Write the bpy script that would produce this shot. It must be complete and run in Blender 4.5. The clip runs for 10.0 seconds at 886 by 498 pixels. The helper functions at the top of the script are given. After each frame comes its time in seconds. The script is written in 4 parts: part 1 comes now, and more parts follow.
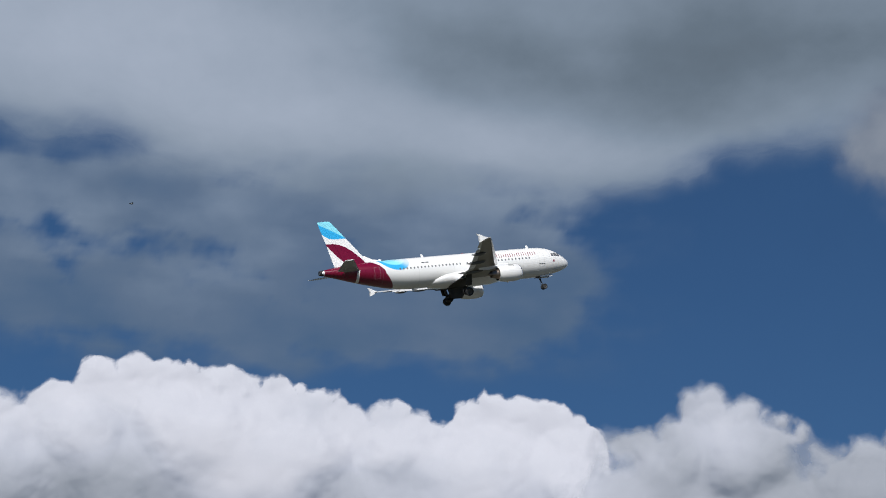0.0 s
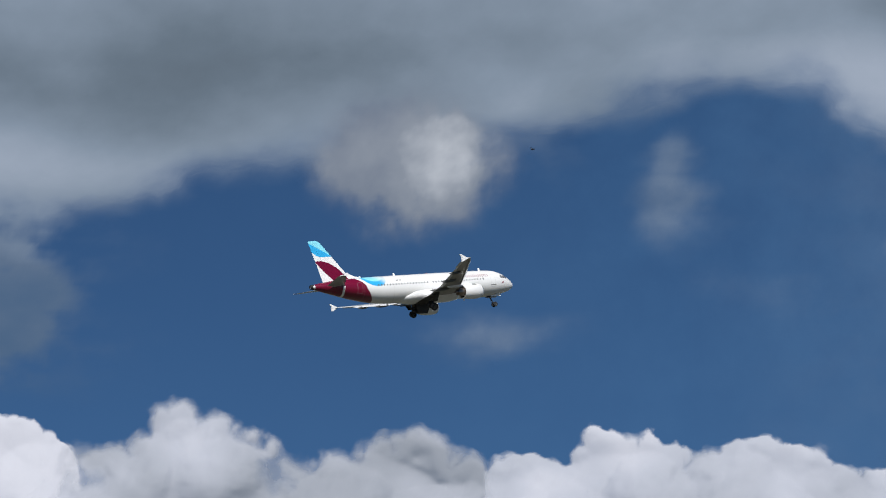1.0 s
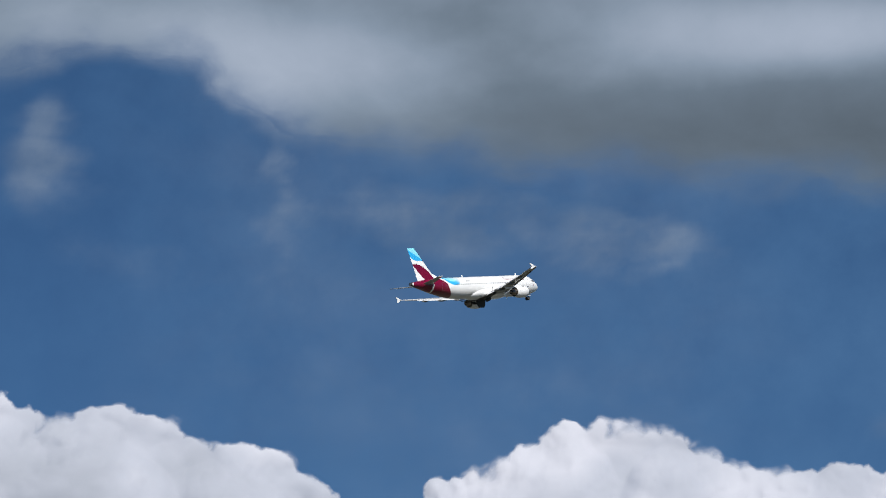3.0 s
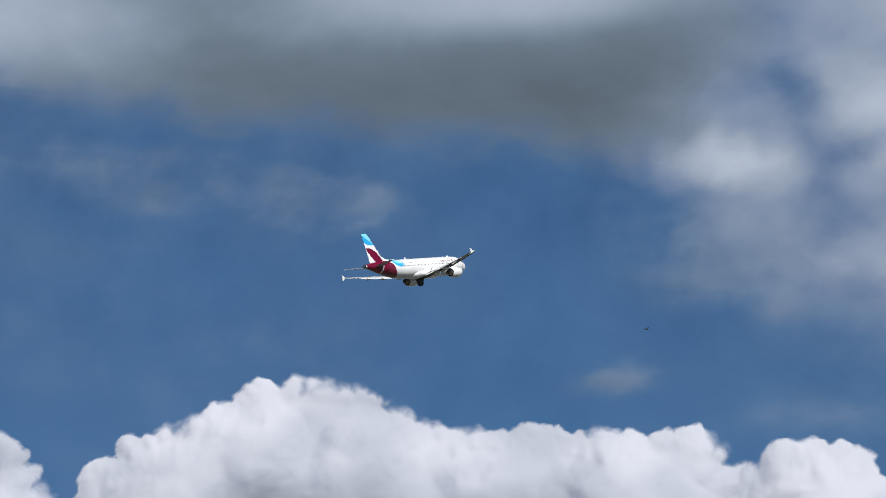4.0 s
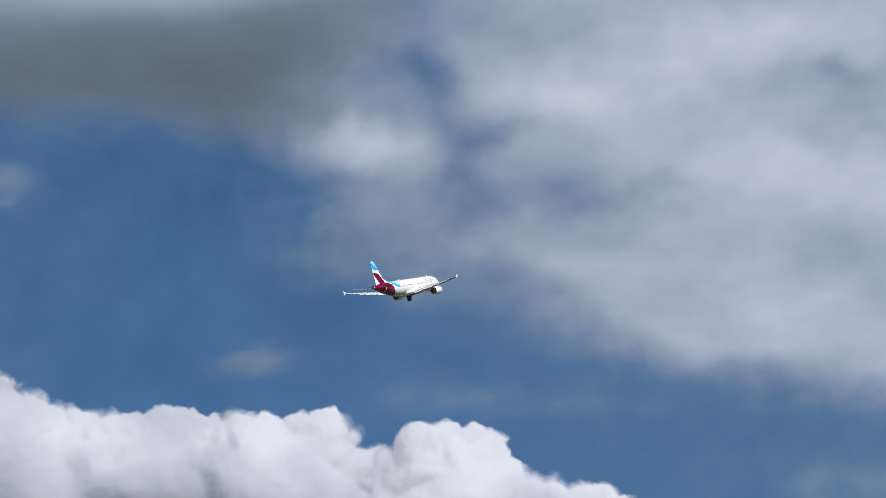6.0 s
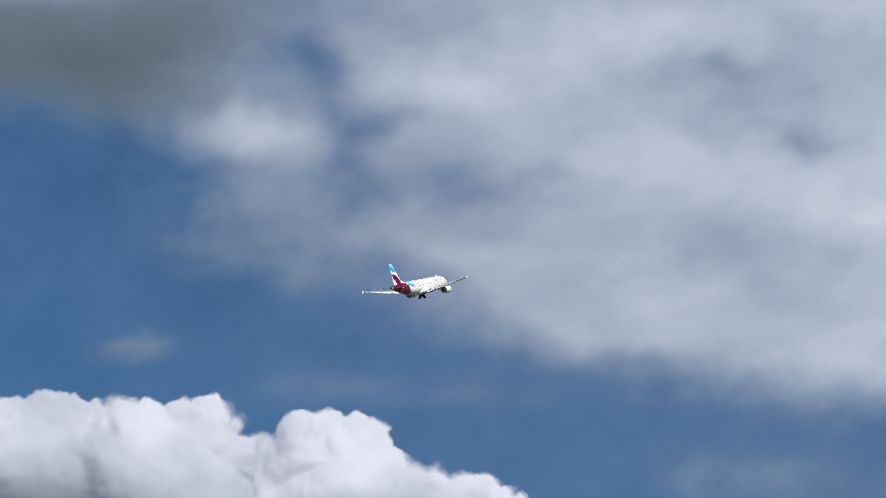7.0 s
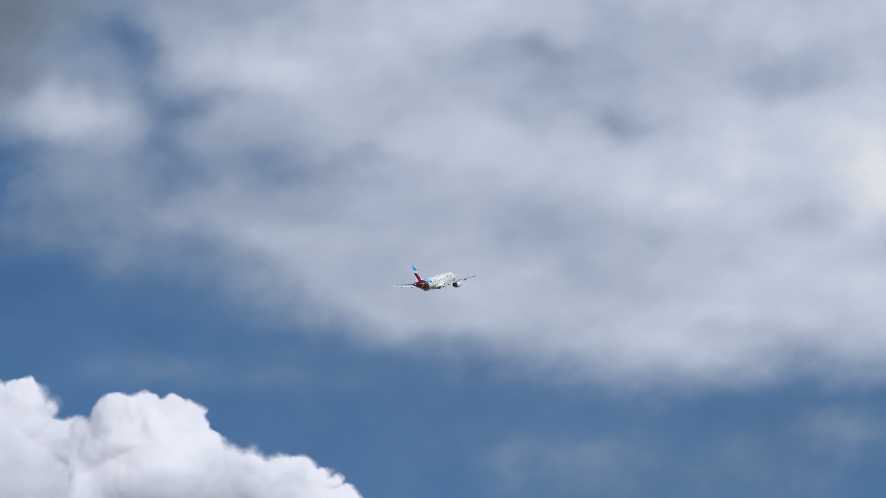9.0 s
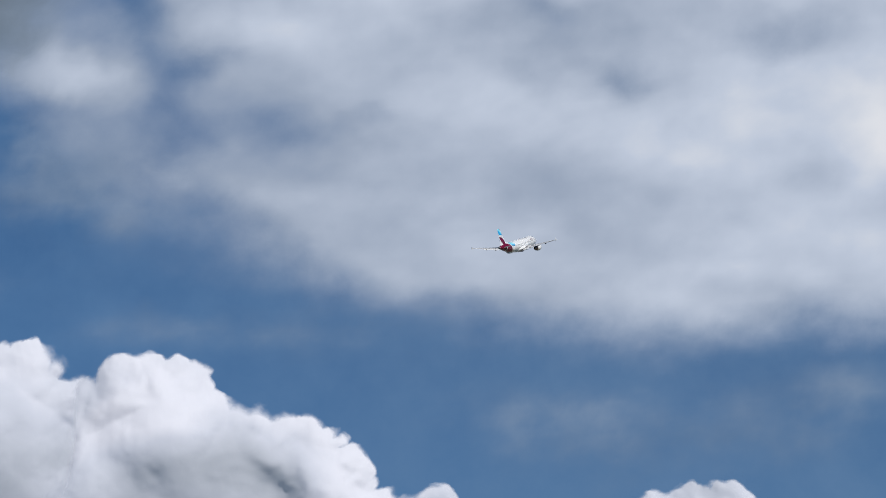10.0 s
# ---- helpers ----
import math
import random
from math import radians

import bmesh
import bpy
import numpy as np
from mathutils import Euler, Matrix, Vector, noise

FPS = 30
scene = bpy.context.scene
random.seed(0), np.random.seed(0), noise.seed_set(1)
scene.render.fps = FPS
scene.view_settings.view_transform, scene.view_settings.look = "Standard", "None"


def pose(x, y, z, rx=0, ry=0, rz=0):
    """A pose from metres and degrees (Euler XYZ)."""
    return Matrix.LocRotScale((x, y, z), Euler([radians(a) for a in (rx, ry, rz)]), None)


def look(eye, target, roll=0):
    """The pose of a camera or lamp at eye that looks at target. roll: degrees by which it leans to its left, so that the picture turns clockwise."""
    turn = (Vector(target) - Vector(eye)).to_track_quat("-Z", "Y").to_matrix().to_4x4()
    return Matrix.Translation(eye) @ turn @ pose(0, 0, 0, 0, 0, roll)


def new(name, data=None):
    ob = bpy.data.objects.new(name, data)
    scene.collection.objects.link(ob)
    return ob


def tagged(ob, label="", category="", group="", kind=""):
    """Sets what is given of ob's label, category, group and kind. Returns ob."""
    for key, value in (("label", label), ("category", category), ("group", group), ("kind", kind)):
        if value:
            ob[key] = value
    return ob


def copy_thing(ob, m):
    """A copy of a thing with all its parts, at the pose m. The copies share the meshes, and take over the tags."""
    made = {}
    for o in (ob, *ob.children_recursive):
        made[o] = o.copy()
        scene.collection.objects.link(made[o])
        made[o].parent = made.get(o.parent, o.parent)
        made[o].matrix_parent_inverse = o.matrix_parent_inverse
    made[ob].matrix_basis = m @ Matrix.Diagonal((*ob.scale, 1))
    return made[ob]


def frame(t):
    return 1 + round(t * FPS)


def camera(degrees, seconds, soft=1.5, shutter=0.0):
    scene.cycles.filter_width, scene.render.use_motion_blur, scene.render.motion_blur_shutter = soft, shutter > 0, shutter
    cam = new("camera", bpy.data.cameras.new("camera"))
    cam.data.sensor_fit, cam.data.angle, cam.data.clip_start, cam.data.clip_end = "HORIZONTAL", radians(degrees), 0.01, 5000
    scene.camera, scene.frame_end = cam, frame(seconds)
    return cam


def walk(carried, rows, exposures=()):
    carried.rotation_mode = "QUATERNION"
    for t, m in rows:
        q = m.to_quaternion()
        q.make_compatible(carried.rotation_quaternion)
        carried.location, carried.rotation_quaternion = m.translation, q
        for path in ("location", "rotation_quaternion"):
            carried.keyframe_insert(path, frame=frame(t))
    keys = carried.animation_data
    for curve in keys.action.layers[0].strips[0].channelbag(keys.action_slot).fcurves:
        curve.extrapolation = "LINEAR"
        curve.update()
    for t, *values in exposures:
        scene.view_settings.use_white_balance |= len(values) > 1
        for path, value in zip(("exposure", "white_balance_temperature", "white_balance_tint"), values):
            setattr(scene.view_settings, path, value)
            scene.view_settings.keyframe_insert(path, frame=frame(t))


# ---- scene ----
# ---- camera: one spot on the ground, turned to follow the airliner ----
cam = camera(17.99, 10.0, soft=1.0)
EYE = (0.0, 0.0, 1.6)


def aim(yaw, pitch, lean):
    return Matrix.Translation(EYE) @ pose(0, 0, 0, 90 + pitch, 0, yaw) @ pose(0, 0, 0, 0, 0, -lean)


PAN = [(0.0, 46.84, 16.60, -4.45), (0.5, 41.23, 17.34, -2.98), (1.0, 35.62, 17.49, -1.71), (1.5, 30.77, 17.43, -1.32),
       (2.0, 27.03, 17.45, -0.91), (2.2, 25.86, 17.52, -1.13), (3.3, 20.44, 16.98, -1.37), (3.5, 19.13, 16.80, -1.08),
       (4.0, 15.56, 16.50, -0.61), (4.5, 13.27, 16.44, 0.11), (5.0, 11.59, 16.26, 0.63), (5.5, 9.82, 16.32, 0.78),
       (6.0, 7.82, 16.12, 1.03), (7.5, 4.50, 15.59, 0.78), (8.0, 3.44, 15.14, 1.17), (8.5, 2.26, 15.11, 1.69),
       (9.0, 1.49, 15.41, 1.91), (9.5, 1.32, 15.15, 1.94), (10.0, 1.62, 14.58, 2.13)]
walk(cam, [(t, aim(y, p, r)) for t, y, p, r in PAN], [(0.0, -0.20), (1.0, -0.18), (2.2, -0.10), (3.4, -0.06), (6.0, -0.05), (8.0, 0.0), (10.0, 0.04)])

# ---- daylight ----
SUN_EL, SUN_AZ = radians(39), radians(140)   # azimuth clockwise from +y
world = bpy.data.worlds.new("sky")
scene.world = world
world.use_nodes = True
wn = world.node_tree.nodes
sky = wn.new("ShaderNodeTexSky")
sky.sky_type, sky.sun_disc = "NISHITA", False
sky.sun_elevation, sky.sun_rotation = SUN_EL, SUN_AZ
sky.altitude, sky.air_density, sky.dust_density, sky.ozone_density = 300, 0.85, 0.05, 9.0
wn["Background"].inputs["Strength"].default_value = 0.048
deep_sky = wn.new("ShaderNodeMix")
deep_sky.data_type, deep_sky.blend_type = "RGBA", "MULTIPLY"
deep_sky.inputs[0].default_value, deep_sky.inputs[7].default_value = 1.0, (0.79, 0.95, 1.0, 1.0)
world.node_tree.links.new(sky.outputs[0], deep_sky.inputs[6])
world.node_tree.links.new(deep_sky.outputs[2], wn["Background"].inputs["Color"])
sun = new("sun", bpy.data.lights.new("sun", "SUN"))
sun.data.energy, sun.data.angle, sun.data.color = 5.0, radians(0.53), (1.0, 0.985, 0.95)
SUN_DIR = Vector((math.sin(SUN_AZ) * math.cos(SUN_EL), math.cos(SUN_AZ) * math.cos(SUN_EL), math.sin(SUN_EL)))
sun.matrix_world = look(SUN_DIR * 100, (0, 0, 0))


# ---- node helpers ----
class Sums:
    """Small arithmetic on sockets of one node tree."""

    def __init__(self, mat):
        mat.use_nodes = True
        self.tree, self.nodes, self.links = mat.node_tree, mat.node_tree.nodes, mat.node_tree.links
        self.nodes.clear()
        self.out = self.nodes.new("ShaderNodeOutputMaterial")

    def put(self, socket, value):
        if isinstance(value, bpy.types.NodeSocket):
            self.links.new(value, socket)
        else:
            socket.default_value = value

    def math(self, op, *values):
        n = self.nodes.new("ShaderNodeMath")
        n.operation = op
        for i, v in enumerate(values):
            self.put(n.inputs[i], v)
        return n.outputs[0]

    def add(self, a, b):
        return self.math("ADD", a, b)

    def sub(self, a, b):
        return self.math("SUBTRACT", a, b)

    def mul(self, a, b):
        return self.math("MULTIPLY", a, b)

    def step(self, v, soft):
        n = self.nodes.new("ShaderNodeMapRange")
        n.interpolation_type = "SMOOTHSTEP"
        self.put(n.inputs["Value"], v)
        n.inputs["From Min"].default_value, n.inputs["From Max"].default_value = -soft, soft
        return n.outputs[0]

    def mix(self, fac, a, b):
        n = self.nodes.new("ShaderNodeMix")
        n.data_type = "RGBA"
        self.put(n.inputs[0], fac)
        self.put(n.inputs[6], a)
        self.put(n.inputs[7], b)
        return n.outputs[2]

    def coords(self, which="Object"):
        return self.nodes.new("ShaderNodeTexCoord").outputs[which]

    def split(self, v):
        n = self.nodes.new("ShaderNodeSeparateXYZ")
        self.put(n.inputs[0], v)
        return n.outputs

    def noise(self, vector, scale, detail=4.0, rough=0.55, stretch=None):
        if stretch:
            m = self.nodes.new("ShaderNodeMapping")
            self.put(m.inputs[0], vector)
            m.inputs["Scale"].default_value = stretch
            vector = m.outputs[0]
        n = self.nodes.new("ShaderNodeTexNoise")
        self.put(n.inputs["Vector"], vector)
        n.inputs["Scale"].default_value, n.inputs["Detail"].default_value, n.inputs["Roughness"].default_value = scale, detail, rough
        return n.outputs["Fac"]

    def ramp(self, fac, stops):
        n = self.nodes.new("ShaderNodeValToRGB")
        e = n.color_ramp.elements
        while len(e) < len(stops):
            e.new(0.5)
        for el, (p, c) in zip(e, stops):
            el.position, el.color = p, (*c, 1)
        self.put(n.inputs[0], fac)
        return n.outputs[0]

    def bump(self, height, strength, distance):
        n = self.nodes.new("ShaderNodeBump")
        self.put(n.inputs["Height"], height)
        n.inputs["Strength"].default_value, n.inputs["Distance"].default_value = strength, distance
        return n.outputs[0]

    def surface(self, color, rough=0.5, metal=0.0, coat=0.0, normal=None):
        n = self.nodes.new("ShaderNodeBsdfPrincipled")
        self.put(n.inputs["Base Color"], color)
        self.put(n.inputs["Roughness"], rough)
        n.inputs["Metallic"].default_value = metal
        n.inputs["Coat Weight"].default_value = coat
        if normal:
            self.put(n.inputs["Normal"], normal)
        self.links.new(n.outputs[0], self.out.inputs[0])
        return n


def rgb(r, g, b):
    return (r, g, b, 1.0)


def plain(name, color, rough=0.5, metal=0.0, coat=0.0, grain=0.12, scale=3.0):
    """A worn painted, metal or rubber surface: broad stains, fine grain and a little relief."""
    mat = bpy.data.materials.new(name)
    g = Sums(mat)
    c = g.coords()
    broad, fine = g.noise(c, scale, 3), g.noise(c, scale * 9, 4)
    dark = rgb(*(v * (1 - 2.2 * grain) for v in color))
    col = g.mix(g.add(g.mul(broad, 0.7), g.mul(fine, 0.3)), dark, rgb(*(min(1, v * (1 + grain)) for v in color)))
    r = g.add(rough - 0.08, g.mul(fine, 0.16))
    g.surface(col, r, metal, coat, g.bump(fine, 0.15, 0.01))
    return mat


WHITE, WINE, BLUE, CYAN = rgb(0.86, 0.86, 0.86), rgb(0.165, 0.002, 0.027), rgb(0.035, 0.42, 0.80), rgb(0.27, 0.75, 0.90)


def livery(name, fin):
    """White paint with wine-red and sky-blue curved fields. s: metres behind the nose."""
    mat = bpy.data.materials.new(name)
    g = Sums(mat)
    c = g.coords()
    x, y, z = g.split(c)
    s = g.sub(18.0, x)
    base = g.mix(g.noise(c, 0.6, 4, stretch=(0.3, 1, 1.5)), rgb(0.82, 0.82, 0.815), rgb(0.90, 0.90, 0.90))
    soft = 0.03
    if fin:
        d = g.sub(35.4, s)
        top = g.sub(4.88, g.mul(0.13, g.mul(g.math("MAXIMUM", d, 0.0), d)))
        d = g.sub(s, 33.85)
        low = g.add(2.38, g.add(g.mul(d, 0.9), g.mul(0.12, g.mul(d, g.math("ABSOLUTE", d)))))
        wine = g.mul(g.step(g.sub(top, z), soft), g.step(g.sub(z, low), soft))
        d = g.math("MAXIMUM", g.sub(s, 34.6), 0.0)
        cap = g.step(g.sub(z, g.add(5.45, g.mul(0.28, g.mul(d, d)))), soft)
        pale = g.step(g.sub(z, g.add(5.75, g.mul(0.56, g.sub(s, 33.3)))), soft)
        col = g.mix(wine, base, WINE)
        col = g.mix(cap, col, g.mix(pale, BLUE, CYAN))
    else:
        up, down = g.math("MAXIMUM", z, 0.0), g.math("MINIMUM", z, 0.0)
        edge = g.add(28.65, g.add(g.mul(0.15, up), g.add(g.mul(0.38, g.mul(up, up)), g.mul(0.7, down))))
        wine = g.mul(g.step(g.sub(s, edge), soft), g.step(g.sub(36.95, s), soft))
        gap = g.math("ABSOLUTE", g.sub(g.add(s, g.mul(0.28, g.mul(z, z))), 32.55))
        gap = g.mul(g.step(g.sub(0.17, gap), soft), g.step(g.sub(0.75, z), soft))
        wine = g.mul(wine, g.sub(1.0, gap))
        lean = g.sub(s, g.mul(0.35, g.sub(z, 1.4)))
        a, b = g.mul(g.sub(lean, 26.95), 0.47), g.mul(g.sub(z, 2.05), 0.57)
        rim = g.sub(1.0, g.add(g.mul(a, a), g.mul(b, b)))
        patch = g.step(rim, 0.05)
        pale = g.step(g.add(g.sub(rim, 0.50), g.mul(0.45, g.sub(z, 1.45))), 0.12)
        field = g.mix(pale, BLUE, CYAN)
        fade = g.step(g.add(g.sub(26.1, lean), g.mul(0.9, g.sub(z, 1.45))), 1.1)   # thins to white forward and up
        col = g.mix(patch, base, g.mix(g.mul(fade, 0.75), field, base))
        col = g.mix(wine, col, WINE)
        # lap joints of the skin and streaks of grime along the belly
        rib = g.math("FRACT", g.mul(s, 0.1887))
        rib = g.step(g.sub(0.006, g.math("ABSOLUTE", g.sub(rib, 0.5))), 0.004)
        col = g.mix(g.mul(rib, 0.18), col, rgb(0.3, 0.3, 0.3))
        dirt = g.mul(g.step(g.sub(-1.2, z), 0.7), g.noise(c, 1.2, 5, stretch=(0.12, 1, 1)))
        col = g.mix(g.mul(dirt, 0.45), col, rgb(0.32, 0.30, 0.27))
    g.surface(col, g.add(0.22, g.mul(0.15, g.noise(c, 4, 3))), 0, 0.3, g.bump(g.noise(c, 0.8, 2), 0.05, 0.05))
    return mat


FUSELAGE, FIN = livery("fuselage_livery", False), livery("fin_livery", True)
PAINT = plain("white_paint", (0.86, 0.86, 0.86), 0.3, 0, 0.3, 0.06, 1.0)
# one wing grey in two tones: shade painted below, light painted on top
WING_SHADED = plain("wing_grey_shaded", (0.34, 0.325, 0.295), 0.42, 0, 0.1, 0.16, 0.7)
WING_LIT = plain("wing_grey_lit", (0.62, 0.62, 0.62), 0.3, 0, 0.3, 0.10, 0.8)
FLAP = plain("pale_grey_paint", (0.80, 0.80, 0.80), 0.4, 0, 0.1, 0.12, 1.2)
LIP = plain("polished_metal", (0.72, 0.72, 0.73), 0.18, 1.0, 0, 0.05, 2)
SLAT = plain("bare_metal_slat", (0.60, 0.60, 0.61), 0.3, 0.9, 0, 0.08, 2)
NOZZLE = plain("heat_stained_metal", (0.36, 0.29, 0.24), 0.35, 0.9, 0, 0.25, 3)
SOOT_AND_SHADE = plain("soot_and_shade_black", (0.02, 0.02, 0.02), 0.7, 0, 0, 0.2, 4)
RUBBER = plain("tyre_rubber", (0.025, 0.025, 0.026), 0.8, 0, 0, 0.2, 6)
TAILPLANE = plain("grey_tailplane_paint", (0.40, 0.40, 0.40), 0.4, 0, 0.1, 0.12, 1.2)
# dark tone that paints the shadow at fairings and flap gaps
FAIRING_SHADE = plain("fairing_shadow_paint", (0.12, 0.12, 0.115), 0.45, 0, 0.1, 0.15, 1.5)
STEEL = plain("gear_steel", (0.10, 0.10, 0.10), 0.5, 0.5, 0, 0.2, 6)
# near-black that paints the shade of gear bays and unlit doors
GEAR_SHADE = plain("gear_shade_paint", (0.045, 0.042, 0.036), 0.7, 0, 0, 0.3, 2)
GLASS = plain("dark_window_glass", (0.17, 0.175, 0.19), 0.12, 0, 0.4, 0.1, 5)
INK = plain("wine_lettering", (0.28, 0.08, 0.11), 0.35, 0, 0.2, 0.05, 5)
GREY_INK = plain("dark_grey_marking", (0.10, 0.10, 0.11), 0.4, 0, 0.2, 0.05, 5)
PALE_SEAM = plain("pale_door_seam", (0.72, 0.72, 0.72), 0.6, 0, 0, 0.1, 5)
SEAM = plain("grey_seam_sealant", (0.30, 0.16, 0.18), 0.6, 0, 0, 0.1, 5)


# ---- sky: fields over azimuth and elevation, in degrees ----
def lattice(ix, iy, seed):
    h = (ix * 374761393 + iy * 668265263 + seed * 974634721) & 0x7FFFFFFF
    h = ((h ^ (h >> 13)) * 1274126177) & 0x7FFFFFFF
    return (h ^ (h >> 16)) & 0xFFFF


def gradient_noise(x, y, seed):
    """Smooth noise between about -0.7 and 0.7."""
    ix, iy = np.floor(x).astype(np.int64), np.floor(y).astype(np.int64)
    fx, fy = x - ix, y - iy
    u, v = fx * fx * fx * (fx * (fx * 6 - 15) + 10), fy * fy * fy * (fy * (fy * 6 - 15) + 10)

    def corner(dx, dy):
        g = lattice(ix + dx, iy + dy, seed) * (2 * np.pi / 65536)
        return np.cos(g) * (fx - dx) + np.sin(g) * (fy - dy)

    low = corner(0, 0) * (1 - u) + corner(1, 0) * u
    high = corner(0, 1) * (1 - u) + corner(1, 1) * u
    return low * (1 - v) + high * v


def fractal(x, y, seed, octaves=5, rough=0.5):
    total, amp = 0, 1.0
    for i in range(octaves):
        total = total + amp * gradient_noise(x * 2 ** i, y * 2 ** i, seed + i)
        amp *= rough
    return total


def heads(x, y, seed, sharp=7.0):
    """Round caps packed side by side: 0 in the creases, about 0.5 on top."""
    ix, iy = np.floor(x).astype(np.int64), np.floor(y).astype(np.int64)
    total = 0
    for dx in (-1, 0, 1):
        for dy in (-1, 0, 1):
            px = ix + dx + lattice(ix + dx, iy + dy, seed) / 65536
            py = iy + dy + lattice(ix + dx, iy + dy, seed + 1) / 65536
            total = total + np.exp(-sharp * np.hypot(x - px, y - py))
    near = np.clip(-np.log(total) / sharp + 0.12, 0, None)
    return np.clip(0.5 - near ** 2, 0, None)


def smooth(v, low, high):
    t = np.clip((v - low) / (high - low), 0, 1)
    return t * t * (3 - 2 * t)


def heap(a, e, spots):
    total = 0
    for ca, ce, ra, re, w in spots:
        total = total + w * np.exp(-((a - ca) / ra) ** 2 - ((e - ce) / re) ** 2)
    return total


def sheet(name, a, e, far, density, thick, mat, **more):
    """A cloud: a curved grid round the eye, drawn towards it where the cloud is deep, cut where there is none."""
    ar, er = np.radians(a), np.radians(e)
    co = np.stack([np.sin(ar) * np.cos(er), np.cos(ar) * np.cos(er), np.sin(er)], -1) * far[..., None]
    co[..., 2] += EYE[2]
    rows, cols = a.shape
    ids = np.arange(rows * cols).reshape(rows, cols)
    quads = np.stack([ids[:-1, :-1], ids[:-1, 1:], ids[1:, 1:], ids[1:, :-1]], -1).reshape(-1, 4)
    quads = quads[(density + more.get("loose", 0)).ravel()[quads].max(1) > 0.004]
    used = np.unique(quads)
    new_id = np.zeros(rows * cols, np.int64)
    new_id[used] = np.arange(len(used))
    me = bpy.data.meshes.new(name)
    me.vertices.add(len(used))
    me.vertices.foreach_set("co", co.reshape(-1, 3)[used].ravel())
    me.loops.add(quads.size)
    me.loops.foreach_set("vertex_index", new_id[quads].ravel().astype(np.int32))
    me.polygons.add(len(quads))
    me.polygons.foreach_set("loop_start", np.arange(0, quads.size, 4, dtype=np.int32))
    me.polygons.foreach_set("use_smooth", np.ones(len(quads), dtype=bool))
    for key, field in {"cover": density, "painted_tone": thick, **more}.items():
        me.attributes.new(key, "FLOAT", "POINT").data.foreach_set("value", field.ravel()[used].astype(np.float32))
    me.update(calc_edges=True)
    me.validate()
    me.materials.append(mat)
    return new(name, me)


def grid(a0, a1, e0, e1, step):
    return np.meshgrid(np.arange(a0, a1, step), np.arange(e0, e1, step))


def attribute(g, key):
    n = g.nodes.new("ShaderNodeAttribute")
    n.attribute_name = key
    return n.outputs["Fac"]


def veiled(g, shader, alpha):
    """Lets the sky through where the cloud is thin."""
    clear, both = g.nodes.new("ShaderNodeBsdfTransparent"), g.nodes.new("ShaderNodeMixShader")
    g.put(both.inputs[0], alpha)
    g.links.new(clear.outputs[0], both.inputs[1])
    g.links.new(shader, both.inputs[2])
    g.links.new(both.outputs[0], g.out.inputs[0])


def far_cloud(name, stops, torn=3.2):
    """Distant vapour that glows: its light and shade are painted by tone."""
    mat = bpy.data.materials.new(name)
    g = Sums(mat)
    c = g.coords()
    fine = g.sub(g.noise(c, 0.008, 8, 0.62), 0.5)
    tone = g.ramp(g.add(attribute(g, "painted_tone"), g.mul(fine, 0.22)), stops)
    glow = g.nodes.new("ShaderNodeEmission")
    g.put(glow.inputs[0], tone)
    d = attribute(g, "cover")
    alpha = g.math("MINIMUM", g.add(d, g.mul(g.mul(fine, torn), g.mul(d, g.sub(1.0, d)))), 1.0)
    veiled(g, glow.outputs[0], alpha)
    return mat


